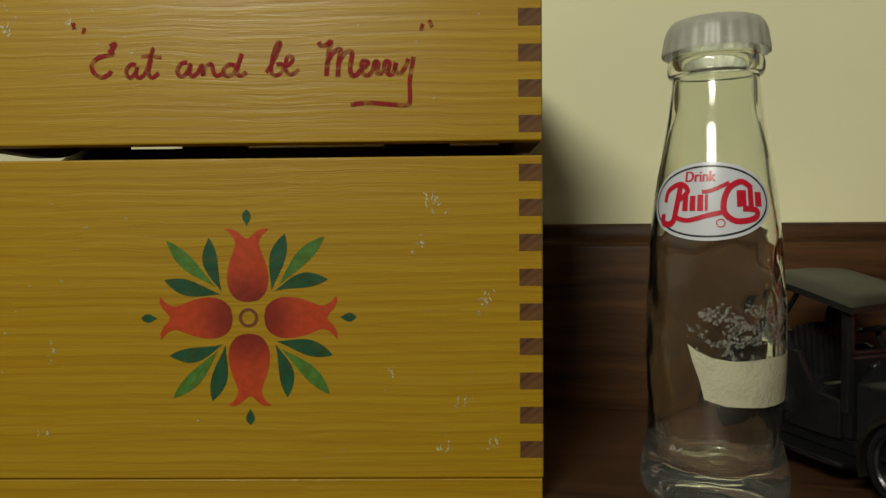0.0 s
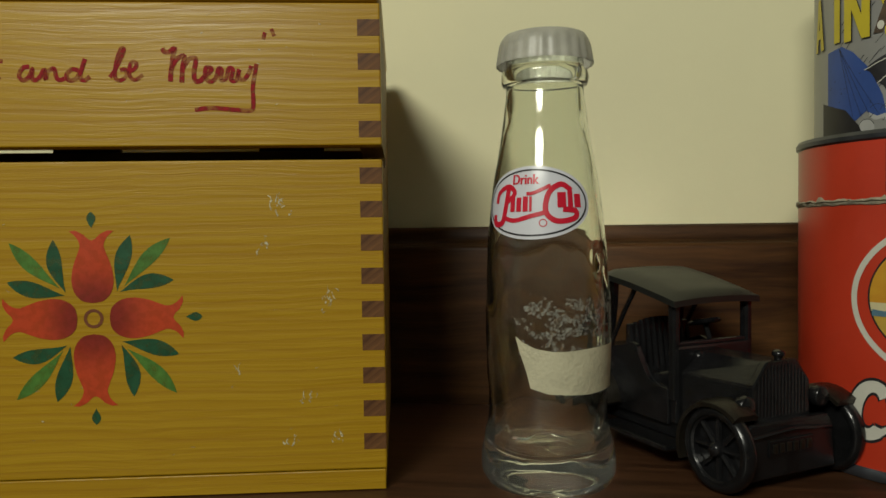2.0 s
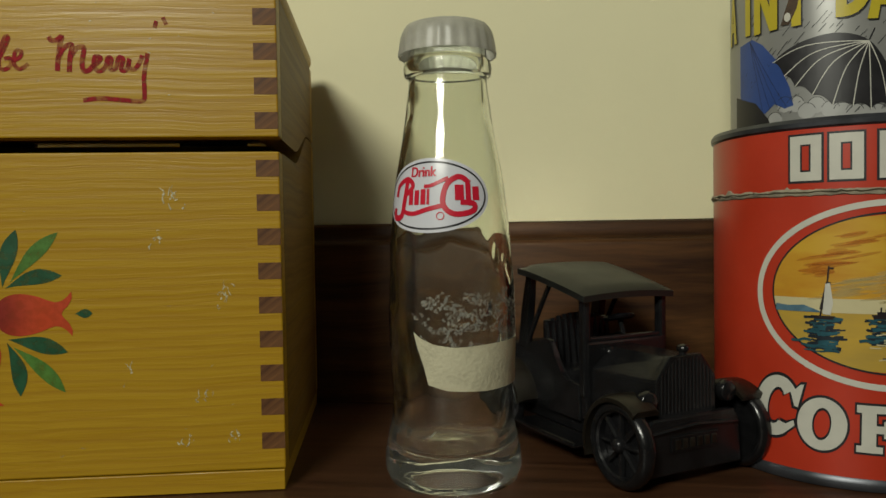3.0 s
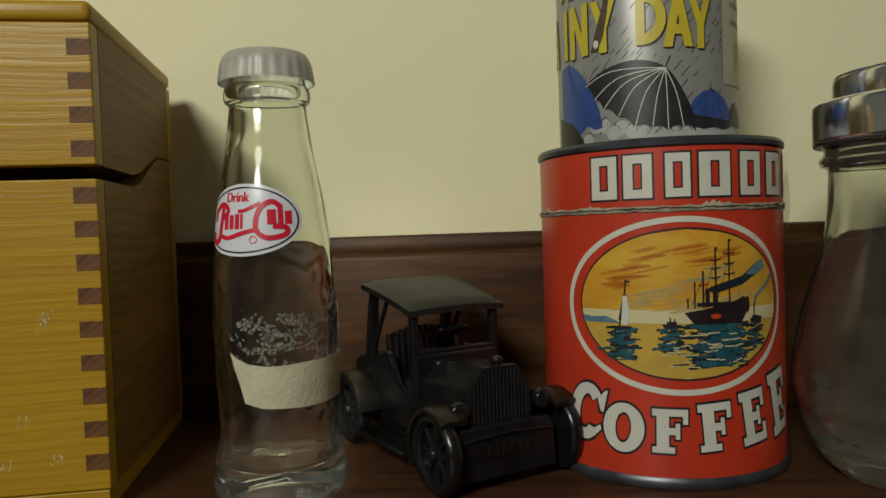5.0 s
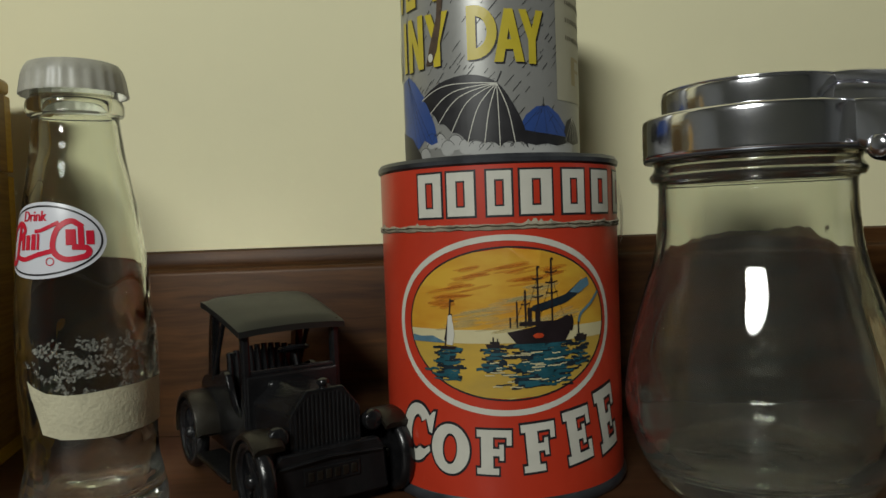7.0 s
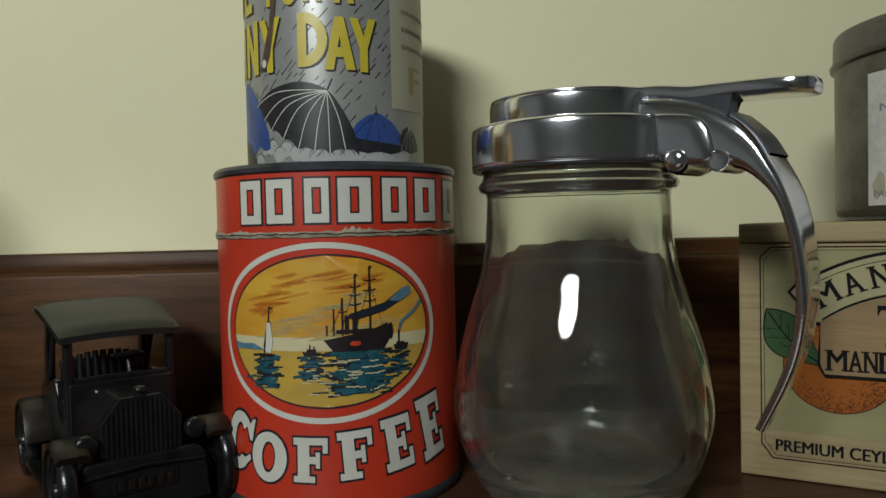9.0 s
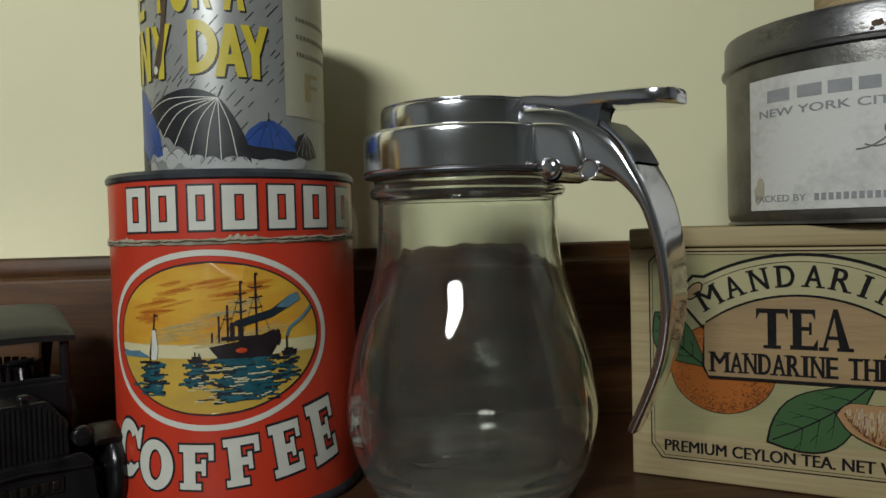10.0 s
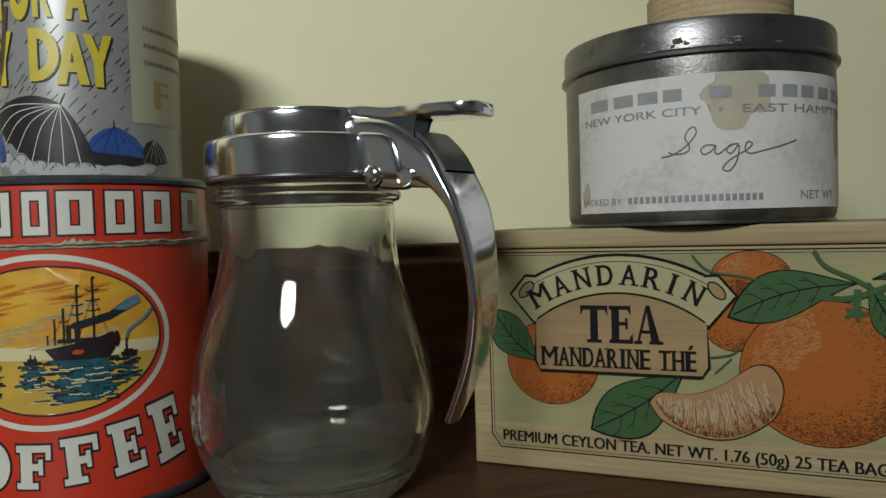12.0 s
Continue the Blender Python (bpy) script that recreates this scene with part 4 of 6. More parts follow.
HWX, HWZ = -0.0372, 0.0953
ink = pen([(62, 76), (72, 82), (70, 74), (60, 62), (64, 66), (66, 58), (40, 52), (26, 36), (30, 18), (44, 8), (58, 14), (64, 22)], w=0.0010)
ink += pen([(112, 34), (104, 36), (94, 26), (94, 12), (102, 6), (112, 20), (114, 30), (112, 12), (118, 6), (128, 14), (138, 40), (146, 72), (140, 40), (136, 14), (144, 6), (156, 16)],
           [(122, 52), (140, 54), (162, 50)], w=0.0009)
ink += pen([(212, 38), (200, 36), (192, 20), (198, 8), (210, 14), (218, 34), (216, 14), (222, 8), (232, 16), (240, 32), (242, 10), (246, 26), (258, 34), (262, 16), (268, 8), (278, 12)],
           [(304, 30), (292, 32), (282, 20), (286, 8), (298, 10), (308, 26), (318, 56), (310, 30), (308, 12), (316, 8), (326, 16)], w=0.0010)
ink += pen([(364, 14), (376, 34), (392, 72), (388, 80), (380, 60), (374, 28), (376, 10), (386, 8), (396, 18), (394, 32), (384, 30)],
           [(396, 26), (410, 32), (416, 44), (408, 50), (402, 36), (402, 18), (412, 8), (428, 20)], w=0.0009)
ink += pen([(466, 80), (470, 72), (480, 72), (490, 80), (486, 60), (482, 30), (480, 4)], [(482, 30), (492, 54), (508, 62), (504, 34), (502, 2)], [(504, 34), (516, 54), (530, 56), (526, 26), (528, 6), (538, 6), (546, 16)], w=0.0011)
ink += pen([(544, 14), (556, 24), (560, 34), (550, 36), (548, 16), (556, 4), (568, 12), (574, 34), (580, 30), (578, 8), (588, 12), (594, 34), (602, 30), (598, 8), (608, 8), (614, 32), (612, 14), (622, 8), (632, 22), (638, 40)],
           [(648, 44), (644, 20), (640, -10), (640, -50), (634, -62), (600, -60), (560, -56), (526, -60)], w=0.0010)
ink += pen([(-8, 130), (-6, 114)], [(14, 118), (10, 104)], [(662, 100), (666, 116)], [(684, 108), (678, 124)], w=0.0009)
print_on("handwriting", ink, RED_PAINT, box, 0.00009, "red handwriting")
rng = random.Random(5)
marks = []
for _ in range(60):
    x, z = rng.uniform(-0.06, 0.055), rng.choice((rng.uniform(0.008, 0.07), rng.uniform(0.09, 0.112)))
    L = rng.uniform(0.0003, 0.0011)
    tilt = rng.uniform(-0.9, 0.9)
    marks += ribbon([(x, z), (x + L * 0.5, z + L * tilt * 0.5 + rng.uniform(-1, 1) * 0.0001), (x + L, z + L * tilt)], rng.uniform(0.0001, 0.0004), 3, True)
for _ in range(14):
    x, z = rng.choice((rng.uniform(-0.058, -0.032), rng.uniform(0.030, 0.056), rng.uniform(0.030, 0.056))), rng.choice((rng.uniform(0.010, 0.068), rng.uniform(0.104, 0.111)))
    for _ in range(rng.randint(3, 7)):
        a, c, L = x + rng.gauss(0, 0.0010), z + rng.gauss(0, 0.0013), rng.uniform(0.0005, 0.0022)
        marks += ribbon([(a, c), (a + rng.uniform(-0.0006, 0.0006), c + L * 0.5), (a + rng.uniform(-0.0008, 0.0008), c + L)], rng.uniform(0.00025, 0.0007), 3, True)
tagged(print_on("scuff_mark", marks, SCUFF, box, 0.00007, "pale scuffs"), kind="stuff")

# -- bottle: enamel label, glue residue and tape --
OUT = smooth_profile([(0.0162, 0.0042), (0.0160, 0.0075), (0.0153, 0.0115), (0.0145, 0.0160), (0.0146, 0.0220), (0.0150, 0.0310), (0.0151, 0.0400), (0.0149, 0.0470), (0.0143, 0.0560), (0.0136, 0.0630), (0.0126, 0.0715), (0.0114, 0.0780), (0.0104, 0.0840)], 4)


def bottle_r(z):
    for (r0, z0), (r1, z1) in zip(OUT, OUT[1:]):
        if z <= z1:
            return r0 + (r1 - r0) * (z - z0) / (z1 - z0)
    return OUT[-1][0]


LM, LZ = -115.5, 0.0669
wrap_on("label_oval", [ellipse(0, LZ, 0.0140, 0.0083, 64)], LABEL_WHITE, bottle, bottle_r, LM, 0.00006, "white enamel oval", 0.0009, 0.0009)
wrap_on("label_line", band(0, LZ, 0.0132, 0.0076, 0.0004, 80), BLACK, bottle, bottle_r, LM, 0.00012, "thin black oval line", 0.0009, 0.0012)
red = words("Drink", -0.0048, 0.0016, LZ + 0.0042, LZ + 0.0064, 0.02)
red += ribbon([(-0.0098, LZ + 0.0000), (-0.0092, LZ + 0.0024), (-0.0060, LZ + 0.0038), (-0.0042, LZ + 0.0022), (-0.0060, LZ + 0.0004)], 0.0011)
red += ribbon([(-0.0060, LZ + 0.0034), (-0.0066, LZ - 0.0008), (-0.0074, LZ - 0.0044), (-0.0098, LZ - 0.0046), (-0.0102, LZ - 0.0026)], 0.0013)
for x, w, h in ((-0.0052, 0.0012, 0.0032), (-0.0036, 0.0012, 0.0032), (-0.0020, 0.0012, 0.0034), (-0.0005, 0.0006, 0.0034)):
    red.append(rect(x, x + w, LZ - 0.0020, LZ - 0.0020 + h))
red += ribbon([(0.0092, LZ + 0.0026), (0.0068, LZ + 0.0040), (0.0040, LZ + 0.0022), (0.0032, LZ - 0.0020), (0.0056, LZ - 0.0042), (0.0096, LZ - 0.0036), (0.0100, LZ - 0.0020), (0.0070, LZ - 0.0016)], 0.0012)
red += [rect(0.0058, 0.0078, LZ - 0.0012, LZ + 0.0022), rect(0.0082, 0.0094, LZ - 0.0012, LZ + 0.0026), rect(0.0098, 0.0114, LZ - 0.0012, LZ + 0.0018)]
red += ribbon([(-0.0072, LZ - 0.0032), (-0.0040, LZ - 0.0040), (0.0000, LZ - 0.0030), (0.0036, LZ - 0.0022)], 0.0010)
red += ribbon([(-0.0012, LZ + 0.0020), (0.0006, LZ + 0.0022), (0.0044, LZ + 0.0038)], 0.0008)
red += band(0.0026, LZ - 0.0046, 0.0009, 0.0009, 0.0002, 20)
wrap_on("label_print", red, LABEL_RED, bottle, bottle_r, LM, 0.00018, "crimson script shapes", 0.0009, 0.0012)
flakes = []
rng = random.Random(14)
for _ in range(5200):
    x, z = rng.uniform(-0.0145, 0.0195), rng.uniform(0.0310, 0.0466)
    n = 0.8 * noise.noise((x * 280, z * 380, 3.0)) + 0.5 * noise.noise((x * 1100, z * 1100, 8.0))
    edge = min(1.0, (x + 0.0145) / 0.004, (0.0465 - z) / 0.002)
    if n > 0.0 - 0.25 * (x > 0.008) + 0.5 * (1 - edge):
        r, turn = rng.uniform(0.00010, 0.00030), rng.uniform(0, 6)
        flakes.append([(x + r * rng.uniform(0.6, 1.3) * math.cos(turn + k), z + r * rng.uniform(0.6, 1.3) * math.sin(turn + k)) for k in range(6)])
wrap_on("glue_residue", flakes, RESIDUE, bottle, bottle_r, -70, 0.00006, "patchy grey glue residue", 0.0, 0.0)
tape = [(-0.0128, 0.0368), (-0.0112, 0.0355), (-0.0085, 0.0342), (-0.0050, 0.0336), (-0.0036, 0.0329), (-0.0024, 0.0336), (0.0040, 0.0340), (0.0150, 0.0342), (0.0210, 0.0344), (0.0210, 0.0238), (0.0100, 0.0237), (0.0020, 0.0235), (-0.0060, 0.0240), (-0.0098, 0.0252), (-0.0106, 0.0290), (-0.0120, 0.0335)]
wrap_on("masking_tape", [tape], TAPE, bottle, bottle_r, -74, 0.00012, "torn yellowed masking tape", 0.0009, 0.002)

# -- coffee tin: band shapes, oval picture and lettering --


def cu(az):
    return R * radians(az + 103.2)


def outlined(name, shapes, fat, mat, parent, radius, middle, lift):
    wrap_on(name + "_outline", fat, BLACK, parent, radius, middle, lift)
    wrap_on(name, shapes, mat, parent, radius, middle, lift + 0.00008)


def fatten(boxes, g):
    return [rect(a - g, b + g, c - g, d + g) for a, b, c, d in boxes]


B0, B1 = 0.0690, 0.0792
for a0, a1 in ((-142.9, -131.0), (-128.1, -116.1), (-110.7, -100.5), (-96.8, -82.9), (-77.8, -66.0), (-61.2, -47.6), (-40.0, -26.0)):
    x0, x1, sl = cu(a0), cu(a1), 0.0011
    mid = (x0 + x1) / 2
    bars = [rect(x0, mid - sl, B0, B1), rect(mid + sl, x1, B0, B1), rect(x0, x1, B0, B0 + 0.0020), rect(x0, x1, B1 - 0.0020, B1)]
    block_back = wrap_on("block_outline", [rect(x0 - 0.0005, x1 + 0.0005, B0 - 0.0005, B1 + 0.0005)], BLACK, coffee, R, -104, 0.00008)
    wrap_on("white_block", bars, WHITE, coffee, R, -104, 0.00018, "off-white block shape")
    wrap_on("red_slot", [rect(mid - sl + 0.0004, mid + sl - 0.0004, B0 + 0.0024, B1 - 0.0024)], RED, coffee, R, -104, 0.00018)
OZ = 0.0438
wrap_on("oval_border", band(-0.0007, OZ - 0.0004, 0.0295, 0.0211, 0.0014, 96), WHITE, coffee, R, -104, 0.00010, "white oval border")
wrap_on("oval_line", band(0, OZ, 0.0262, 0.0180, 0.0004, 96), BLACK, coffee, R, -104, 0.00012)
PW, PH = 0.0258, 0.0176


def in_oval(x0, x1, z0, z1, n=24):
    """The part of the oval between two heights."""
    lo, hi = max(-1, (z0 - OZ) / PH), min(1, (z1 - OZ) / PH)
    ys = [lo + (hi - lo) * i / n for i in range(n + 1)]
    right = [(PW * math.sqrt(max(0, 1 - y * y)), OZ + PH * y) for y in ys]
    return [right + [(-x, z) for x, z in right[::-1]]]


HZ = 0.0393
wrap_on("picture_sky", in_oval(0, 0, HZ, 1), SKY, coffee, R, -104, 0.00009, "amber sunset sky")
wrap_on("picture_water", in_oval(0, 0, 0, HZ), SEA, coffee, R, -104, 0.00009, "golden water")
pale = [sh for sh in in_oval(0, 0, HZ, HZ + 0.0032)]
wrap_on("picture_haze", pale, HAZE, coffee, R, -104, 0.00013, "pale haze")
rng = random.Random(5)
WISP = material("pale_cloud_print", (0.60, 0.50, 0.22), 0.38, vary=0.3, scale=300)
GLOW = material("orange_cloud_print", (0.58, 0.17, 0.012), 0.38, vary=0.2, scale=300)
for m in (WISP, GLOW):
    m.node_tree.nodes["Principled BSDF"].inputs["Alpha"].default_value = 0.28
wisps, streaks = [], []
for store, spots in ((wisps, ((0.003, 0.0498, 0.008), (0.008, 0.0520, 0.006), (-0.006, 0.0462, 0.009), (0.012, 0.0455, 0.006), (0.002, 0.0440, 0.012), (-0.010, 0.0446, 0.008))),
                     (streaks, ((-0.012, 0.0526, 0.007), (-0.008, 0.0552, 0.006), (0.002, 0.0566, 0.008), (-0.016, 0.0486, 0.005), (0.005, 0.0540, 0.005), (-0.013, 0.0505, 0.007), (0.010, 0.0556, 0.005)))):
    for x, z, w in spots:
        for _ in range(7):
            store.append(ellipse(x + rng.gauss(0, w * 0.25), z + rng.gauss(0, 0.0006), w * rng.uniform(0.25, 0.8), rng.uniform(0.0002, 0.0006), 18, rng.uniform(2, 13)))
streaks = [sh for sh in streaks if all(((x / PW) ** 2 + ((z - OZ) / PH) ** 2) < 0.97 for x, z in sh)]
wisps = [sh for sh in wisps if all(((x / PW) ** 2 + ((z - OZ) / PH) ** 2) < 0.97 for x, z in sh)]
tagged(wrap_on("picture_wisp", wisps, WISP, coffee, R, -104, 0.00017, "pale cloud wisps"), kind="stuff")
tagged(wrap_on("picture_cloud", streaks, GLOW, coffee, R, -104, 0.00015, "orange cloud streaks"), kind="stuff")
hills = [[(-0.0252, HZ), (-0.0252, HZ + 0.0016), (-0.0225, HZ + 0.0013), (-0.0190, HZ + 0.0016), (-0.0160, HZ + 0.0004), (-0.0150, HZ)]]
wrap_on("picture_hill", hills, SMOKE_BLUE, coffee, R, -104, 0.00020)
ship = [[(cu(-104.3), 0.0418), (cu(-100.4), 0.0391), (cu(-79.0), 0.0389), (cu(-76.5), 0.0410), (cu(-75.5), 0.0440), (cu(-77.2), 0.0452), (cu(-85), 0.0436), (cu(-100), 0.0422)]]
ship += [ellipse(cu(-75.6), 0.0432, 0.0007, 0.0020, 16)]
for az, top, w in ((-84.6, 0.0584, 0.00022), (-90.8, 0.0566, 0.00022), (-96.3, 0.0515, 0.00022), (-99.9, 0.0490, 0.00018), (-102.8, 0.0452, 0.00018)):
    ship.append(rect(cu(az) - w, cu(az) + w, 0.0428, top))
for az, zs, half in ((-84.6, (0.0556, 0.0532, 0.0508), 0.0015), (-90.8, (0.0542, 0.0522, 0.0500), 0.0013), (-96.3, (0.0484,), 0.0010)):
    for z in zs:
        ship += ribbon([(cu(az) - half, z - 0.0001), (cu(az), z - 0.0003), (cu(az) + half, z + 0.0001)], 0.00028, 3)
ship += [rect(cu(-95.4), cu(-93.6), 0.0430, 0.0474), rect(cu(-92.2), cu(-90.0), 0.0430, 0.0470), rect(cu(-99), cu(-80), 0.0432, 0.0441)]
ship += [ellipse(cu(-84.2), 0.0585, 0.0004, 0.0003, 10), ellipse(cu(-90.4), 0.0567, 0.0004, 0.0003, 10)]
for a, b in ((-84.6, -78.5), (-84.6, -90.8), (-90.8, -97), (-96.3, -101)):
    ship += ribbon([(cu(a), 0.0545 if a > -96 else 0.0500), (cu(b), 0.0438)], 0.00009, 1)
wrap_on("picture_ship", ship, HULL, coffee, R, -104, 0.00026, "dark steamship with masts")
wrap_on("picture_hull_patch", [ellipse(cu(-91), 0.0408, 0.0013, 0.0006, 16)], TULIP, coffee, R, -104, 0.00034)
plume = [[(cu(-94.6), 0.0468), (cu(-93), 0.0478), (cu(-86), 0.0488), (cu(-78), 0.0500), (cu(-70), 0.0530), (cu(-66.0), 0.0536), (cu(-65.0), 0.0520), (cu(-71), 0.0500), (cu(-78), 0.0480), (cu(-86), 0.0472), (cu(-91), 0.0462)]]
wrap_on("picture_smoke", plume, INK, coffee, R, -104, 0.00022, "dark smoke")
wrap_on("picture_smoke_end", [[(cu(-76), 0.0504), (cu(-70), 0.0530), (cu(-66.0), 0.0536), (cu(-65.0), 0.0518), (cu(-71), 0.0500)], *ribbon([(cu(-71.6), 0.0432), (cu(-70), 0.0452), (cu(-64), 0.0475), (cu(-59.5), 0.0500)], 0.0007)], SMOKE_BLUE, coffee, R, -104, 0.00028)
boats = [[(cu(-135), 0.0386), (cu(-133), 0.0378), (cu(-127), 0.0378), (cu(-126), 0.0386)], *ribbon([(cu(-131.5), 0.0385), (cu(-129.2), 0.0450), (cu(-128.3), 0.0498)], 0.00035, 3), rect(cu(-128.4), cu(-126.6), 0.0491, 0.0495),
         [(cu(-131.8), 0.0400), (cu(-129.4), 0.0462), (cu(-127.6), 0.0462), (cu(-130), 0.0400)],
         [(cu(-113.5), 0.0392), (cu(-112.6), 0.0382), (cu(-106.4), 0.0382), (cu(-105.4), 0.0390)], rect(cu(-111.5), cu(-107.5), 0.0388, 0.0398), rect(cu(-110.4), cu(-109.8), 0.0395, 0.0408), rect(cu(-108.6), cu(-108.1), 0.0395, 0.0405),
         [(cu(-74.4), 0.0398), (cu(-73.6), 0.0386), (cu(-67.8), 0.0386), (cu(-67), 0.0400)], rect(cu(-72.2), cu(-71.3), 0.0394, 0.0432), rect(cu(-73), cu(-69), 0.0396, 0.0404)]
wrap_on("picture_boat", boats, HULL, coffee, R, -104, 0.00026, "dark small boats")
wrap_on("picture_sail", [[(cu(-129.6), 0.0458), (cu(-127.9), 0.0460), (cu(-126.8), 0.0415), (cu(-127.8), 0.0388), (cu(-130.6), 0.0390)]], WHITE, coffee, R, -104, 0.00034, "white sail")
rng = random.Random(11)
dark_w, teal_w, light_w = [], [], []


def ripple(az, z, half, h):
    return ribbon([(cu(az) - half, z + rng.uniform(-1, 1) * h), (cu(az) - half * 0.3, z + rng.uniform(-1, 1) * h), (cu(az) + half * 0.3, z + rng.uniform(-1, 1) * h), (cu(az) + half, z)], h * 2, 3)


for az0, spread, z0, z1, n, big in ((-130.0, 4.6, 0.0292, 0.0380, 90, 1.1), (-109.5, 4.2, 0.0325, 0.0388, 50, 1.0), (-91, 11.0, 0.0288, 0.0390, 210, 1.3), (-84, 6.0, 0.0300, 0.0390, 90, 1.2), (-71, 3.2, 0.0320, 0.0388, 44, 0.8)):
    for _ in range(n):
        z = rng.uniform(z0, z1)
        if ((z - OZ) / PH) ** 2 + (cu(az0) / PW) ** 2 < 0.9:
            (dark_w if rng.random() < 0.70 else teal_w).extend(ripple(az0 + rng.gauss(0, spread * 0.55), z, rng.uniform(0.0007, 0.0020) * big, rng.uniform(0.00014, 0.00034)))
for _ in range(36):
    light_w.extend(ripple(rng.uniform(-113, -78), rng.uniform(0.0285, 0.0376), rng.uniform(0.0006, 0.0018), 0.00013))
tagged(wrap_on("picture_reflection", dark_w, INK, coffee, R, -104, 0.00018, "blue-black reflections"), kind="stuff")
tagged(wrap_on("picture_teal_reflection", teal_w, TEAL, coffee, R, -104, 0.00022, "teal reflections"), kind="stuff")
tagged(wrap_on("picture_glint", light_w, HAZE, coffee, R, -104, 0.00026, "pale glints"), kind="stuff")


def slab(letter, g=0.0):
    """A heavy slab letter in a unit square, grown by g."""
    G = g
    if letter == "F" or letter == "E":
        out = [rect(0.12 - G, 0.46 + G, -G, 1 + G), rect(0.0 - G, 0.98 + G, 0.84 - G, 1 + G), rect(0.3, 0.72 + G, 0.42 - G, 0.58 + G), rect(0.64 - G, 0.76 + G, 0.32 - G, 0.68 + G), rect(0.84 - G, 0.98 + G, 0.66 - G, 1 + G)]
        out += [rect(0.0 - G, 0.98 + G, -G, 0.16 + G), rect(0.84 - G, 0.98 + G, -G, 0.34 + G)] if letter == "E" else [rect(0.0 - G, 0.62 + G, -G, 0.14 + G)]
        return out
    n = 40
    outer_pts, inner_pts = ellipse(0.5, 0.5, 0.5 + G, 0.5 + G, n), ellipse(0.5, 0.5, 0.19 - G * 0.7, 0.31 - G, n)
    quads = [[outer_pts[i], outer_pts[(i + 1) % n], inner_pts[(i + 1) % n], inner_pts[i]] for i in range(n)]
    if letter == "O":
        return quads
    quads = [q for i, q in enumerate(quads) if 5 <= i <= 34]
    return quads + [[(0.76 - G, 0.80), (0.90 - G, 0.60 - G), (0.98 + G, 0.60 - G), (1.0 + G, 0.98 + G), (0.93, 0.96 + G), (0.84, 0.86 + G)], [(0.63, 0.28 + G), (0.84, 0.14 - G), (1.0 + G, 0.29), (0.95 + G, 0.37 + G), (0.80, 0.27 + G)]]


caps, caps_fat = [], []
for ch, a0, a1, z0, z1, turn in (("C", -158.5, -140.0, 0.0094, 0.0240, -12), ("O", -140.2, -121.8, 0.0080, 0.0200, -6), ("F", -118.6, -103.6, 0.0086, 0.0191, -1), ("F", -99.3, -84.4, 0.0091, 0.0204, 4), ("E", -80.0, -66.0, 0.0098, 0.0226, 8), ("E", -61.5, -47.0, 0.0104, 0.0262, 12)):
    w, h = cu(a1) - cu(a0), z1 - z0
    for grow, store in ((0.0, caps), (0.05, caps_fat)):
        sh = [[((x - 0.5) * w, (y - 0.5) * h) for x, y in q] for q in slab(ch, grow)]
        store += moved(sh, (cu(a0) + cu(a1)) / 2, (z0 + z1) / 2, turn)
wrap_on("coffee_lettering_outline", caps_fat, BLACK, coffee, R, -104, 0.00008, "black letter outlines")
wrap_on("coffee_lettering", caps, WHITE, coffee, R, -104, 0.00018, "off-white slab lettering")

FILM = material("clear_yellowed_tape", (0.42, 0.38, 0.26), 0.25, vary=0.3, scale=200)
FILM.node_tree.nodes["Principled BSDF"].inputs["Alpha"].default_value = 0.3
flap = [(cu(-36), 0.0735), (cu(-30), 0.0765), (cu(-18), 0.0745), (cu(-8), 0.0700), (cu(-10), 0.0610), (cu(-22), 0.0585), (cu(-33), 0.0620)]
wrap_on("tape_flap", [flap], FILM, coffee, lambda z: R + 0.0006 + 0.0010 * math.sin(max(0.0, z - 0.058) * 160), -104, 0.0, "loose clear tape", 0.0015, 0.0015)

# -- savings bank: rain, umbrellas, lettering and side panel --


def bu(az):
    return RB * radians(az + 100.0)


ZB = 0.0825


def bank_print(name, shapes, mat, lift, label=""):
    ob = wrap_on(name, shapes, mat, bank, RB, -100, lift, label)
    ob.location.z = -ZB
    return ob


rng = random.Random(3)
rain = []
for _ in range(190):
    x, z = bu(rng.uniform(-178, -62)), rng.uniform(0.085, 0.140)
    L = rng.uniform(0.0008, 0.0038)
    rain += ribbon([(x, z), (x + L * 0.72, z + L * 0.80)], rng.uniform(0.00010, 0.00022), 1)
tagged(bank_print("rain_line", rain, BLACK, 0.00010, "thin slanting black rain lines"), kind="stuff")
CAPS = ((-152, 0.0855), (-146, 0.0890), (-140, 0.0888), (-134, 0.0868), (-129, 0.0880), (-122, 0.0868), (-116, 0.0862), (-110, 0.0858), (-104, 0.0856), (-98, 0.0855), (-92, 0.0856), (-85, 0.0862), (-80, 0.0866), (-74, 0.0858), (-69, 0.0860), (-63, 0.0862), (-57, 0.0862), (-52, 0.0868))
white_caps = [ellipse(bu(az), z, 0.0020, 0.0020, 24) for az, z in CAPS]
PALE_GREY = material("pale_grey_print", (0.40, 0.40, 0.385), 0.36)
for k, sh in enumerate(white_caps):
    bank_print("cloud_scallop", [sh], PALE_GREY, 0.00008 + 0.00001 * (k % 3), "pale grey scallop")
tagged(bank_print("scallop_line", sum([band(bu(az), z, 0.0020, 0.0020, 0.00013, 24, 15, 165) for az, z in CAPS], []), BLACK, 0.00011, "thin dark scallop outlines"), kind="stuff")
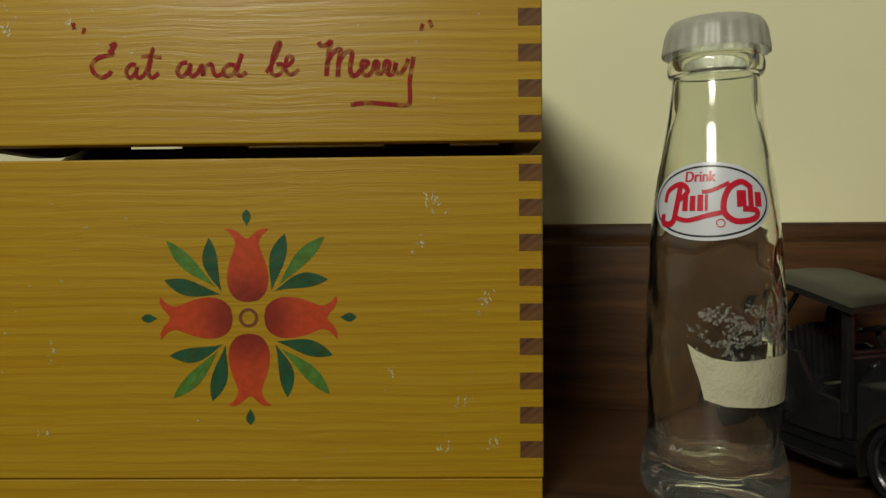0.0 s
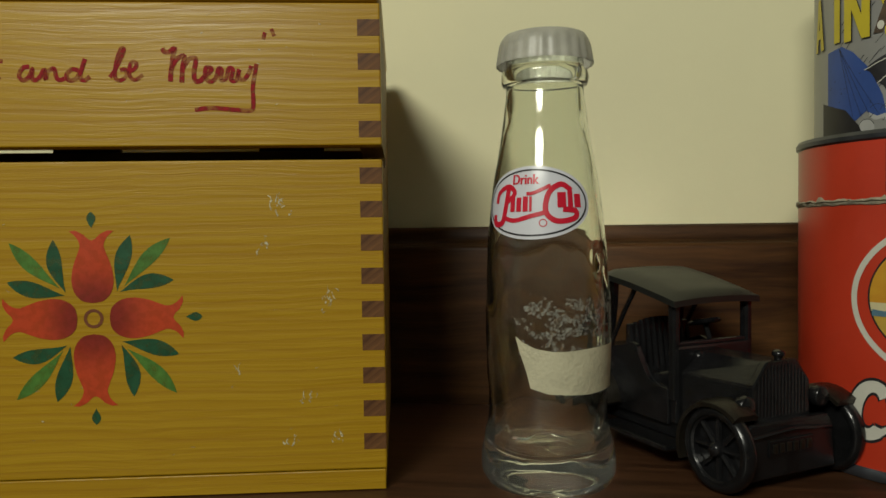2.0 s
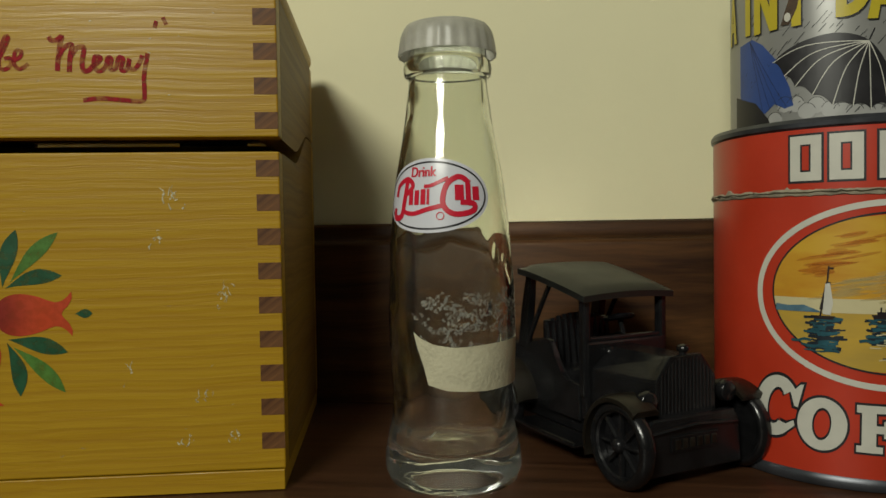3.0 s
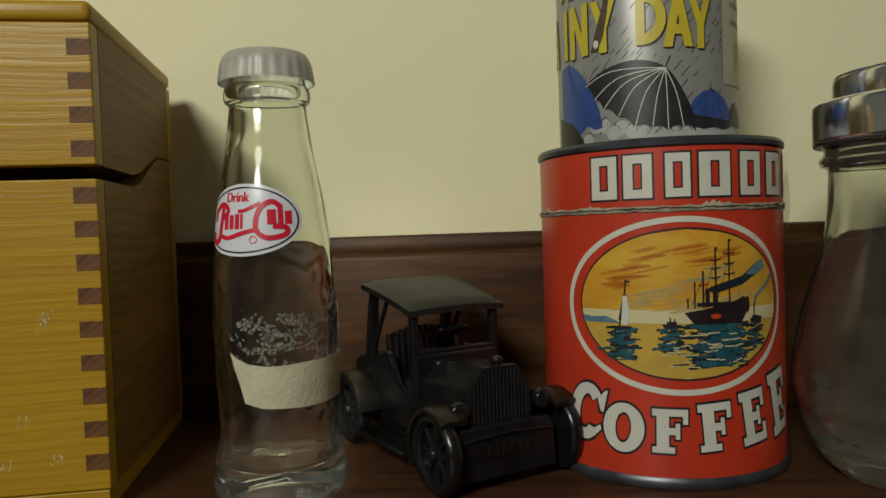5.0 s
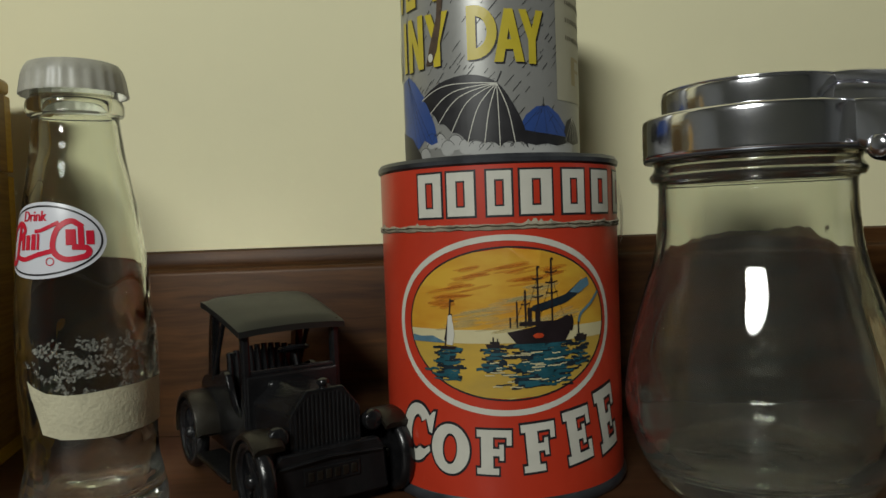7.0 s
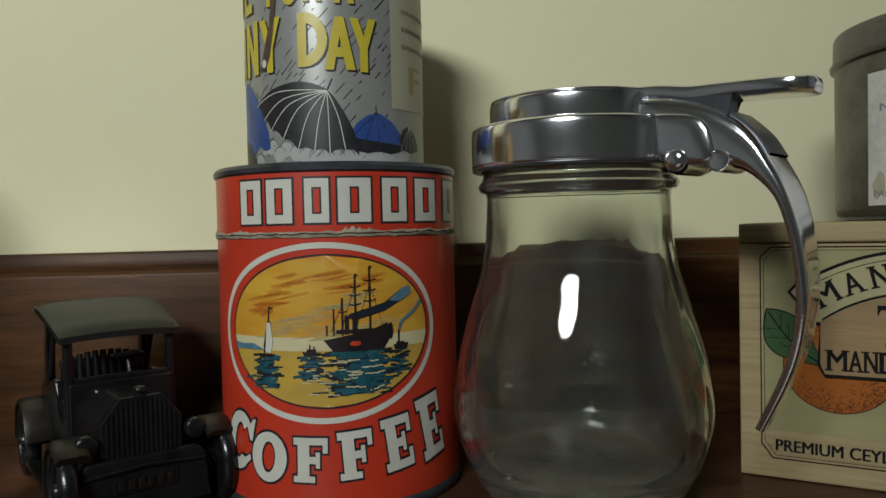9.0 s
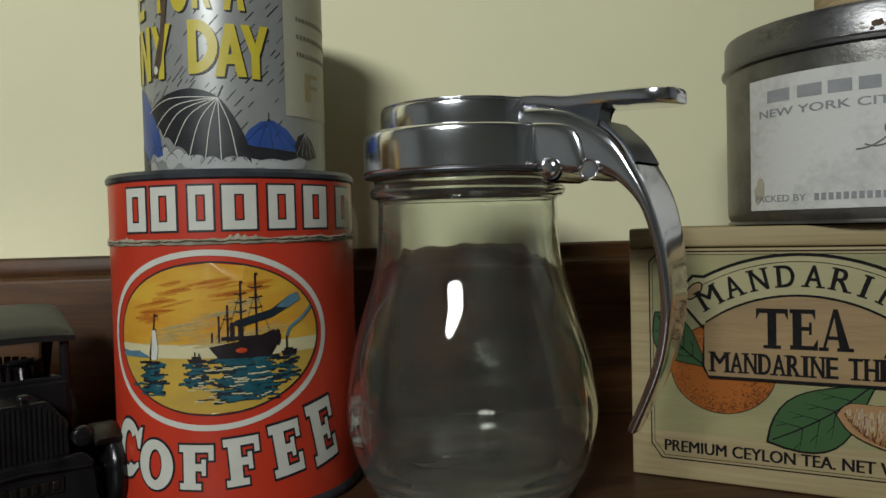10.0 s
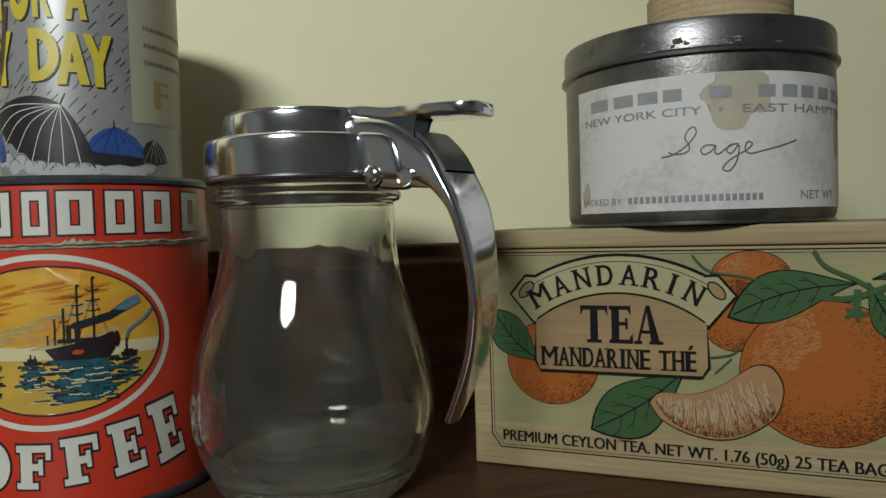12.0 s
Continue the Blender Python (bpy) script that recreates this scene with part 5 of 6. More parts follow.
dome_l = [(bu(-180), 0.1065), (bu(-168), 0.1072), (bu(-160), 0.1050), (bu(-150), 0.1000), (bu(-143), 0.0930), (bu(-141), 0.0885), (bu(-146), 0.0880), (bu(-152), 0.0895), (bu(-158), 0.0875), (bu(-180), 0.0870)]
dome_r = [(bu(-91), 0.0907), (bu(-86), 0.0942), (bu(-79), 0.0964), (bu(-71), 0.0968), (bu(-62), 0.0947), (bu(-55), 0.0914), (bu(-51), 0.0890), (bu(-60), 0.0892), (bu(-70), 0.0895), (bu(-80), 0.0899)]
for sh in (dome_l, dome_r):
    bank_print("blue_umbrella", [sh], BLUE, 0.00012, "blue umbrella")
under = [(bu(-90), 0.0906), (bu(-80), 0.0898), (bu(-70), 0.0894), (bu(-60), 0.0891), (bu(-51), 0.0889), (bu(-56), 0.0874), (bu(-64), 0.0866), (bu(-72), 0.0871), (bu(-80), 0.0866), (bu(-88), 0.0872)]
far = [(bu(-57), 0.0905), (bu(-54), 0.0932), (bu(-48), 0.0944), (bu(-41), 0.0922), (bu(-36), 0.0882), (bu(-46), 0.0872), (bu(-54), 0.0878)]
low_left = [(bu(-185), 0.0935), (bu(-165), 0.0905), (bu(-156), 0.0860), (bu(-154), 0.0835), (bu(-185), 0.0835)]
top_curve = curve_pts([(bu(-153), 0.0998), (bu(-146), 0.1020), (bu(-134), 0.1040), (bu(-118), 0.1047), (bu(-103), 0.1024), (bu(-93), 0.0965), (bu(-87), 0.0908), (bu(-85), 0.0858)], 5)
feet = [(bu(-85), 0.0858), (bu(-93), 0.0872), (bu(-102), 0.0862), (bu(-111), 0.0872), (bu(-121), 0.0876), (bu(-131), 0.0905), (bu(-140), 0.0930), (bu(-146), 0.0960), (bu(-153), 0.0998)]
scallop = []
for (x0, z0), (x1, z1) in zip(feet, feet[1:]):
    for k in range(5):
        t = k / 5
        scallop.append((x0 + (x1 - x0) * t, z0 + (z1 - z0) * t + 0.0010 * math.sin(math.pi * t)))
for sh in (under, far, low_left):
    bank_print("dark_umbrella", [sh], BLACK, 0.00018, "black umbrella")
bank_print("black_umbrella", [top_curve + scallop, *ribbon([(bu(-103), 0.1024), (bu(-100), 0.1052)], 0.0003, 1), *ribbon([(bu(-74), 0.0966), (bu(-74), 0.0988)], 0.0002, 1)], BLACK, 0.00018, "black umbrella")
ribs = []
for i, (x, z) in enumerate(feet[1:]):
    x0, z0 = bu(-103), 0.1022
    ribs += ribbon([(x0, z0), ((x0 + x) / 2 + (x - x0) * 0.12, (z0 + z) / 2 + 0.0016 * min(1, abs(x - x0) / 0.008)), (x, z)], 0.00022, 6)
for i in range(5):
    ribs += ribbon([(bu(-48), 0.0942), (bu(-56 + 4.6 * i), 0.0880)], 0.00010, 1)
bank_print("umbrella_rib", ribs, WHITE, 0.00026, "thin white ribs")
tagged(bank_print("blue_rib", sum([ribbon([(bu(-74), 0.0972), (bu(-90 + 9 * i), 0.0902 - 0.0003 * i)], 0.00010, 1) for i in range(5)], []) + sum([ribbon([(bu(-170), 0.1070), (bu(-160 + 5 * i), 0.0885)], 0.00010, 1) for i in range(4)], []), BLACK, 0.00018), kind="stuff")


def fat_letter(ch, a0, a1, z0, z1):
    w, h = bu(a1) - bu(a0), z1 - z0
    s = 0.30
    shapes = {"I": [rect(0.25, 0.75, 0, 1)], "N": [rect(0, s, 0, 1), rect(1 - s, 1, 0, 1), [(0, 1), (s, 1), (1, 0), (1 - s, 0)]],
              "Y": [[(0, 1), (s, 1), (0.66, 0.44), (0.36, 0.44)], [(1 - s, 1), (1, 1), (0.66, 0.44), (0.40, 0.44)], rect(0.36, 0.66, 0, 0.46)],
              "D": [rect(0, s, 0, 1), *[[((0.25 + 0.75 * math.cos(a)), 0.5 + 0.5 * math.sin(a)), ((0.25 + 0.75 * math.cos(b)), 0.5 + 0.5 * math.sin(b)), ((0.25 + 0.42 * math.cos(b)), 0.5 + 0.30 * math.sin(b)), ((0.25 + 0.42 * math.cos(a)), 0.5 + 0.30 * math.sin(a))]
                                            for a, b in ((radians(-90 + 15 * i), radians(-75 + 15 * i)) for i in range(12))]],
              "A": [[(0, 0), (s, 0), (0.62, 1), (0.36, 1)], [(1 - s, 0), (1, 0), (0.64, 1), (0.38, 1)], rect(0.2, 0.8, 0.24, 0.42)],
              "F": [rect(0, s, 0, 1), rect(0, 1, 0.78, 1), rect(0, 0.8, 0.42, 0.6)], "O": band(0.5, 0.5, 0.5, 0.5, s, 28), "V": [[(0, 1), (s, 1), (0.62, 0), (0.40, 0)], [(1 - s, 1), (1, 1), (0.60, 0), (0.38, 0)]],
              "R": [rect(0, s, 0, 1), *band(0.5, 0.72, 0.5, 0.28, 0.2, 24), [(0.3, 0.5), (0.6, 0.5), (1, 0), (0.7, 0)]], "E": [rect(0, s, 0, 1), rect(0, 1, 0.8, 1), rect(0, 0.8, 0.42, 0.58), rect(0, 1, 0, 0.2)]}[ch]
    return [[(bu(a0) + x * w, z0 + y * h) for x, y in sh] for sh in shapes]


yell = []
for item in (("A", -196, -184, 0.108, 0.122), ("I", -176, -167, 0.1085, 0.1220), ("N", -166, -150, 0.1080, 0.1220), ("Y", -148, -131, 0.1078, 0.1215), ("D", -119.5, -102, 0.1083, 0.1218), ("A", -104, -86, 0.1074, 0.1206), ("Y", -89, -73, 0.1070, 0.1205),
             ("V", -182, -170, 0.1250, 0.1370), ("E", -168, -156, 0.1245, 0.1370), ("F", -141, -131, 0.1245, 0.1370), ("O", -131, -118, 0.1240, 0.1370), ("R", -116, -105, 0.1245, 0.1370), ("A", -98, -86, 0.1240, 0.1360)):
    yell += fat_letter(*item)
bank_print("lettering_shadow", moved(yell, 0.00035, -0.00035), BLACK, 0.00022, "black letter shadow")
bank_print("lettering", yell, YELLOW, 0.00030, "yellow hand-cut lettering")
bank_print("side_panel", [rect(bu(-62.5), bu(20), 0.0985, 0.1405)], CREAM, 0.00014, "cream text panel")
lines = []
for z, h in ((0.1243, 0.0011), (0.1197, 0.0012), (0.1151, 0.0012)):
    x = bu(-53)
    while x < bu(5):
        w = rng.uniform(0.0006, 0.0011)
        lines.append(rect(x, x + w, z - h / 2, z + h / 2))
        x += w + 0.0004
tagged(bank_print("small_print", lines, material("faint_brown_ink", (0.20, 0.18, 0.13), 0.5), 0.00020, "small illegible print"), kind="stuff")
bank_print("gold_initial", words("F", bu(-45), bu(-33), 0.1030, 0.1105, 0.03), material("tan_gold_print", (0.36, 0.28, 0.12), 0.4), 0.00020, "tan initial")
scratch = [[(bu(-137), 0.128), (bu(-139), 0.120), (bu(-145), 0.1125), (bu(-148), 0.1085), (bu(-143), 0.1085), (bu(-139), 0.1120), (bu(-136), 0.1180), (bu(-133), 0.128)]]
bank_print("rust_scratch", scratch, RUST, 0.00036, "rusty scratch")
bank_print("paint_chip", [ellipse(bu(-144), 0.1103, 0.0008, 0.0011, 12)], WHITE, 0.00042)

# -- spice tin label --


def su(az):
    return RS * radians(az + 129.0)


ZS = 0.0666


def sage_print(name, shapes, mat, lift, label="", step=0.0018):
    ob = wrap_on(name, shapes, mat, sage, RS, -129, lift, label, step)
    ob.location.z = -ZS
    return ob


sage_print("paper_label", [[(su(-187), 0.0703), (su(-20), 0.0703), (su(-20), 0.1038), (su(-187), 0.1038)]], PAPER, 0.00010, "aged white paper label")


def blot(cx, cz, rx, rz, seed, top=0.1200):
    out = []
    for i in range(40):
        a = 2 * math.pi * i / 40
        k = 1 + 0.45 * noise.noise((math.cos(a) * 1.7 + seed, math.sin(a) * 1.7, seed * 3.1))
        out.append((cx + rx * k * math.cos(a), min(top, cz + rz * k * math.sin(a))))
    return out


stain = [blot(su(-116), 0.0986, 0.0088, 0.0074, 1, 0.1037), blot(su(-60), 0.090, 0.0026, 0.0070, 3), blot(su(-182), 0.0755, 0.0020, 0.0030, 4)]
for k, sh in enumerate(stain):
    sage_print("label_stain", [sh], STAIN, 0.00013 + 0.00001 * k, "tan stain")
row = []
for a0, a1 in ((-177, -167), (-164, -155), (-153, -145), (-143, -136), (-126, -118), (-108, -101), (-98, -91), (-89, -82), (-79, -71), (-68, -58), (-54, -42)):
    row.append(rect(su(a0), su(a1), 0.0975, 0.1005))
row2 = words("NEW YORK CITY", su(-181), su(-129), 0.0938, 0.0958, 0.015) + [ellipse(su(-122), 0.0948, 0.0005, 0.0005, 10)] + words("EAST HAMPTON", su(-114), su(-52), 0.0938, 0.0958, 0.015)
row3 = words("PACKED BY", su(-184), su(-161), 0.0724, 0.0741, 0.01)
x = su(-158)
while x < su(-106):
    row3.append(rect(x, x + 0.0011, 0.0724, 0.0741))
    x += 0.0016
row3 += words("NET WT.", su(-90), su(-66), 0.0724, 0.0745, 0.01)
for bar in row:
    sage_print("label_bar", [bar], material("pale_grey_ink", (0.26, 0.26, 0.265), 0.7, vary=0.2, scale=300) if bar is row[0] else bpy.data.materials["pale_grey_ink"], 0.00018, "faded grey bar")
sage_print("small_lettering", row2 + row3, GREY_INK, 0.00018, "faded grey capitals")
SX, SZ = su(-144), 0.0830
pen_line = []
for st in ([(0, 8), (30, 14), (62, 34), (86, 64), (84, 82), (70, 78), (60, 56), (70, 36), (66, 20), (40, 14), (18, 20)],
           [(132, 32), (112, 34), (98, 22), (106, 10), (124, 18), (134, 32), (132, 14), (142, 10), (160, 24), (178, 34)],
           [(190, 34), (170, 32), (160, 18), (172, 10), (190, 30), (186, -6), (168, -34), (150, -30), (164, -10), (196, 10)],
           [(196, 10), (216, 22), (224, 34), (212, 38), (206, 20), (218, 8), (250, 14), (300, 26), (352, 42)]):
    pen_line += ribbon([(SX + x * 9.6e-5, SZ + y * 9.4e-5) for x, y in st], 0.00034)
sage_print("handwritten_sage", pen_line, material("dark_pen_ink", (0.12, 0.11, 0.105), 0.6, vary=0.4, scale=900), 0.00022, "handwritten word in grey ink")
haze_or_wear = []
rng = random.Random(8)
for k in range(18):
    haze_or_wear.append(blot(su(rng.gauss(-132, 13)), 0.1112 + rng.uniform(-0.0010, 0.0016), rng.uniform(0.0003, 0.0012), rng.uniform(0.0001, 0.0003), k + 9))
for ob in (wrap_on("lid_wear", haze_or_wear, material("bare_worn_tin", (0.30, 0.27, 0.21), 0.5, 0.6, vary=0.6, scale=600), sage, 0.0374, -129, 0.00006, "bare worn patches"), wrap_on("lid_dent", [blot(su(-137), 0.1122, 0.0012, 0.0008, 3), blot(su(-134), 0.1114, 0.0007, 0.0004, 5), blot(su(-139), 0.1110, 0.0005, 0.0005, 8)], RUST, sage, 0.0374, -129, 0.00012, "rusty dent")):
    ob.location.z = -ZS

# -- tea box print --
T = 0.00006


def tea_print(name, shapes, mat, layer, label=""):
    return print_on(name, shapes, mat, tea, T * (layer + 1), label)


P0, P1, Q0, Q1, NK = 0.0052, 0.1348, 0.0052, 0.0602, 0.0026
panel = [(P0 + NK, Q0), (P1 - NK, Q0), (P1 - NK, Q0 + NK), (P1, Q0 + NK), (P1, Q1 - NK), (P1 - NK, Q1), (P0 + NK, Q1), (P0, Q1 - NK), (P0, Q0 + NK + 0.001), (P0 + NK * 0.6, Q0 + NK * 0.6)]
panel_green = [(P0 + 0.0006, 0.0125), (P1 - 0.0006, 0.0125), (P1 - 0.0006, Q1 - 0.0006), (P0 + 0.0006, Q1 - 0.0006)]
tea_print("green_field", [panel_green], TEA_GREEN, 0, "pale green printed field")


def outline(pts, w):
    out = []
    for a, b in zip(pts, pts[1:] + pts[:1]):
        out += ribbon([a, b], w, 1)
    return out


tea_print("border_line", outline(panel, 0.00032) + outline([(x + (0.0008 if x < 0.07 else -0.0008), z + (0.0008 if z < 0.03 else -0.0008)) for x, z in panel], 0.00014), TEA_INK, 1, "thin black border")


def fruit(cx, cz, rx, rz, layer, n, seed):
    r = random.Random(seed)
    tea_print("orange_outline", [ellipse(cx, cz, rx + 0.00022, rz + 0.00022, 48)], TEA_INK, layer)
    tea_print("orange", [ellipse(cx, cz, rx, rz, 48)], ORANGE, layer + 1, "stippled orange mandarin")
    shade, shine = [], []
    for _ in range(n):
        a, d = r.gauss(-55, 62), 1 - abs(r.gauss(0, 0.20))
        if 0.3 < d < 0.98:
            x, z = cx + rx * d * math.cos(radians(a)), cz + rz * d * math.sin(radians(a))
            shade += ribbon([(x, z), (x + r.uniform(0.0002, 0.0006), z + r.uniform(-0.0004, 0.0004))], 0.00014, 1)
        a, d = r.uniform(100, 175), r.uniform(0.35, 0.9)
        x, z = cx + rx * d * math.cos(radians(a)), cz + rz * d * math.sin(radians(a))
        shine += ribbon([(x, z), (x + r.uniform(0.0003, 0.0010), z + r.uniform(-0.0002, 0.0005))], 0.00014, 1)
    tagged(tea_print("orange_shading", shade, ORANGE_DEEP, layer + 2), kind="stuff")
    tagged(tea_print("orange_highlight", shine[: len(shine) // 3], ORANGE_PALE, layer + 2), kind="stuff")


def leaf(x0, z0, x1, z1, w, bend, layer):
    sh = blade(x0, z0, x1, z1, w, bend)
    cx, cz = sum(p[0] for p in sh) / len(sh), sum(p[1] for p in sh) / len(sh)
    tea_print("leaf_outline", [[(cx + (x - cx) * 1.05, cz + (z - cz) * 1.05) for x, z in sh]], TEA_INK, layer)
    tea_print("leaf", [sh], LEAF_PRINT, layer + 1, "dark green leaf")
    dx, dz = x1 - x0, z1 - z0
    n = math.hypot(dx, dz)
    mid = [(x0 + dx * t - dz / n * bend * math.sin(math.pi * t), z0 + dz * t + dx / n * bend * math.sin(math.pi * t)) for t in (0, 0.25, 0.5, 0.75, 0.97)]
    veins = ribbon(mid, 0.00034)
    for t in (0.25, 0.4, 0.55, 0.7):
        for s in (-1, 1):
            px, pz = x0 + dx * t - dz / n * bend * math.sin(math.pi * t), z0 + dz * t + dx / n * bend * math.sin(math.pi * t)
            veins += ribbon([(px, pz), (px + dx / n * w * 0.7 - s * dz / n * w * 0.75, pz + dz / n * w * 0.7 + s * dx / n * w * 0.75)], 0.00022, 1, True)
            qx, qz = px + dx / n * w * 0.35 - s * dz / n * w * 0.37, pz + dz / n * w * 0.35 + s * dx / n * w * 0.37
            veins += ribbon([(qx, qz), (qx + dx / n * w * 0.34 - s * dz / n * w * 0.10, qz + dz / n * w * 0.34 + s * dx / n * w * 0.10)], 0.00014, 1)
    tea_print("leaf_vein", veins, TEA_INK, layer + 2)


fruit(0.0232, 0.0300, 0.0126, 0.0115, 2, 700, 1)
fruit(0.0702, 0.0438, 0.0086, 0.0090, 2, 500, 3)
fruit(0.0736, 0.0536, 0.0090, 0.0062, 2, 400, 2)
leaf(0.0200, 0.0300, 0.0068, 0.0440, 0.0050, 0.0014, 5)
leaf(0.0575, 0.0290, 0.0339, 0.0125, 0.0072, 0.0014, 5)
fruit(0.0900, 0.0301, 0.0191, 0.0176, 5, 2600, 4)
fruit(0.1220, 0.0380, 0.0120, 0.0140, 2, 200, 5)
leaf(0.0962, 0.0518, 0.0687, 0.0436, 0.0058, -0.0020, 8)
leaf(0.0990, 0.0520, 0.1075, 0.0380, 0.0036, -0.0008, 8)
leaf(0.1000, 0.0530, 0.1230, 0.0560, 0.0034, 0.0010, 8)
for stem in (ribbon([(0.0600, 0.0590), (0.0640, 0.0550), (0.0720, 0.0535), (0.0790, 0.0515)], 0.0006),
             ribbon([(0.0877, 0.0598), (0.0901, 0.0560), (0.0960, 0.0530), (0.1000, 0.0505)], 0.0010),
             ribbon([(0.0880, 0.0488), (0.0940, 0.0482), (0.1000, 0.0500), (0.1075, 0.0535)], 0.0014),
             ribbon([(0.0968, 0.0505), (0.0963, 0.0452)], 0.0016, 3),
             ribbon([(0.0640, 0.0330), (0.0690, 0.0340), (0.0710, 0.0360)], 0.0005),
             ribbon([(0.0650, 0.0290), (0.0690, 0.0330)], 0.0004)):
    tea_print("stem", stem, LEAF_PRINT, 11, "green stem")
tea_print("stalk_star", [ellipse(0.0963 + 0.0012 * math.cos(a), 0.0447 + 0.0006 * math.sin(a), 0.0015, 0.0006, 10, math.degrees(a)) for a in (0, 1.2, 2.4, 3.6, 5)], LEAF_PRINT, 12)
seg_out = curve_pts([(0.049, 0.0206), (0.0519, 0.0234), (0.0596, 0.0234), (0.0663, 0.0259), (0.0713, 0.0295), (0.0746, 0.0314), (0.078, 0.031), (0.0803, 0.0274), (0.0803, 0.0233), (0.078, 0.0182), (0.0713, 0.0136), (0.0647, 0.0123), (0.0579, 0.0135), (0.0519, 0.0165), (0.049, 0.0206)], 4)
mx, mz = 0.0650, 0.0200
tea_print("segment_outline", [[(mx + (x - mx) * 1.02, mz + (z - mz) * 1.03) for x, z in seg_out]], TEA_INK, 11)
tea_print("segment", [seg_out], SLICE, 12, "pale peeled mandarin segment")
rng = random.Random(21)
fibres, shades = [], []


def across(t, d):
    """A place in the segment: t along its back, d from the hollow edge (0) to the back (1)."""
    a = radians(-168 + 150 * t)
    hx, hz = 0.0500 + 0.0265 * t, 0.0226 + 0.0085 * t * t
    bx, bz = 0.0652 + 0.0150 * math.cos(a), 0.0236 + 0.0118 * math.sin(a)
    return hx + (bx - hx) * d, hz + (bz - hz) * d


for i in range(150):
    t, d = rng.uniform(0.04, 0.97), rng.uniform(0.05, 0.6)
    fibres += ribbon([across(t, d), across(t + rng.uniform(-0.02, 0.02), d + rng.uniform(0.12, 0.3))], rng.uniform(0.00012, 0.0003), 1)
for i in range(420):
    t, d = rng.uniform(0.02, 0.98), 1 - abs(rng.gauss(0, 0.16))
    d = min(0.93, d)
    shades += ribbon([across(t, d), across(t + rng.uniform(-0.015, 0.015), d - rng.uniform(0.04, 0.12))], rng.uniform(0.00008, 0.00016), 1)
tagged(tea_print("segment_fibre", fibres, PITH, 13, "pale fibres"), kind="stuff")
tagged(tea_print("segment_shading", shades, ORANGE_DEEP, 13, "brown shading"), kind="stuff")
for i in range(9):
    t = 0.1 + 0.095 * i
    tea_print("segment_vein", ribbon([across(t, 0.3), across(t + 0.01, 0.6), across(t, 0.9)], 0.00016, 3), ORANGE_DEEP, 14)
# badge with a curved banner
CX, CZ = 0.0412, 0.0130


def arc(r, a0, a1, n=24):
    return [(CX + r * math.sin(radians(a0 + (a1 - a0) * i / n)), CZ + r * math.cos(radians(a0 + (a1 - a0) * i / n))) for i in range(n + 1)]


def badge(g):
    return [(0.0190 - g, 0.0306), (0.0200, 0.0282 - g), (0.0620, 0.0282 - g), (0.0634 + g, 0.0306), *arc(0.0364, 37.4 + 40 * g, -37.4 - 40 * g)]


def banner(g):
    return arc(0.0460 + g, -35.0 - 90 * g, 35.0 + 90 * g) + arc(0.0364 - g, 36.5 + 90 * g, -36.5 - 90 * g)


def fold(side, g):
    """The turned-back end of the banner."""
    pts = [(0.0615, 0.0532), (0.0660, 0.0535), (0.0700, 0.0487), (0.0638, 0.0412), (0.0595, 0.0440)]
    mx, mz = 0.0645, 0.0482
    return [(CX + side * (mx + (x - mx) * (1 + g) - CX), mz + (z - mz) * (1 + g)) for x, z in pts]


tea_print("badge_outline", [badge(0.0007), banner(0.0007), fold(1, 0.14), fold(-1, 0.14)], TEA_INK, 15, "black badge outline")
tea_print("badge_field", [badge(0.0)], PEACH, 16, "peach badge")
tea_print("banner", [banner(-0.0001), fold(1, 0), fold(-1, 0)], TEA_CREAM, 17, "cream curved banner")
tea_print("banner_line", ribbon(arc(0.0362, -37, 37), 0.00045, 1) + ribbon(arc(0.0446, -34, 34), 0.00018, 1) + [ellipse(CX + s * 0.0246, 0.0500, 0.0029, 0.0016, 20, -s * 48) for s in (-1, 1)], TEA_INK, 18)
for s in (-1, 1):
    tea_print("banner_scroll", [ellipse(CX + s * 0.0246, 0.0500, 0.0025, 0.0012, 20, -s * 48)], PEACH, 19)

FEET = {"M": ((0, 0), (1, 0), (0, 1), (1, 1)), "A": ((0, 0), (1, 0)), "N": ((0, 0), (0, 1), (1, 1)), "D": ((0, 0), (0, 1)), "R": ((0, 0), (0, 1), (1, 0)), "I": ((0.5, 0), (0.5, 1)), "E": ((0, 0), (0, 1)), "T": ((0.5, 0),), "H": ((0, 0), (0, 1), (1, 0), (1, 1)), "É": ((0, 0), (0, 0.78))}


def serif_glyph(ch, w, h):
    """One capital with slab feet and a heavier main stroke."""
    out = words(ch, -w / 2, w / 2, 0, h, 0.009)
    for fx, fy in FEET[ch]:
        x, half = (fx - 0.5) * w * 0.86, h * (0.17 if fx != 0.5 else 0.2)
        out.append(rect(x - half, x + half, fy * h - (h * 0.07 if fy else 0), fy * h + (0 if fy else h * 0.07)))
    if ch in "DREÉ":
        out.append(rect(-w / 2, -w / 2 + h * 0.16, 0, h * (0.76 if ch == "É" else 1)))
    if ch in "ITH":
        for x in ((0,) if ch != "H" else (-w * 0.4, w * 0.4)):
            out.append(rect(x - h * 0.08, x + h * 0.08, 0, h))
    return out


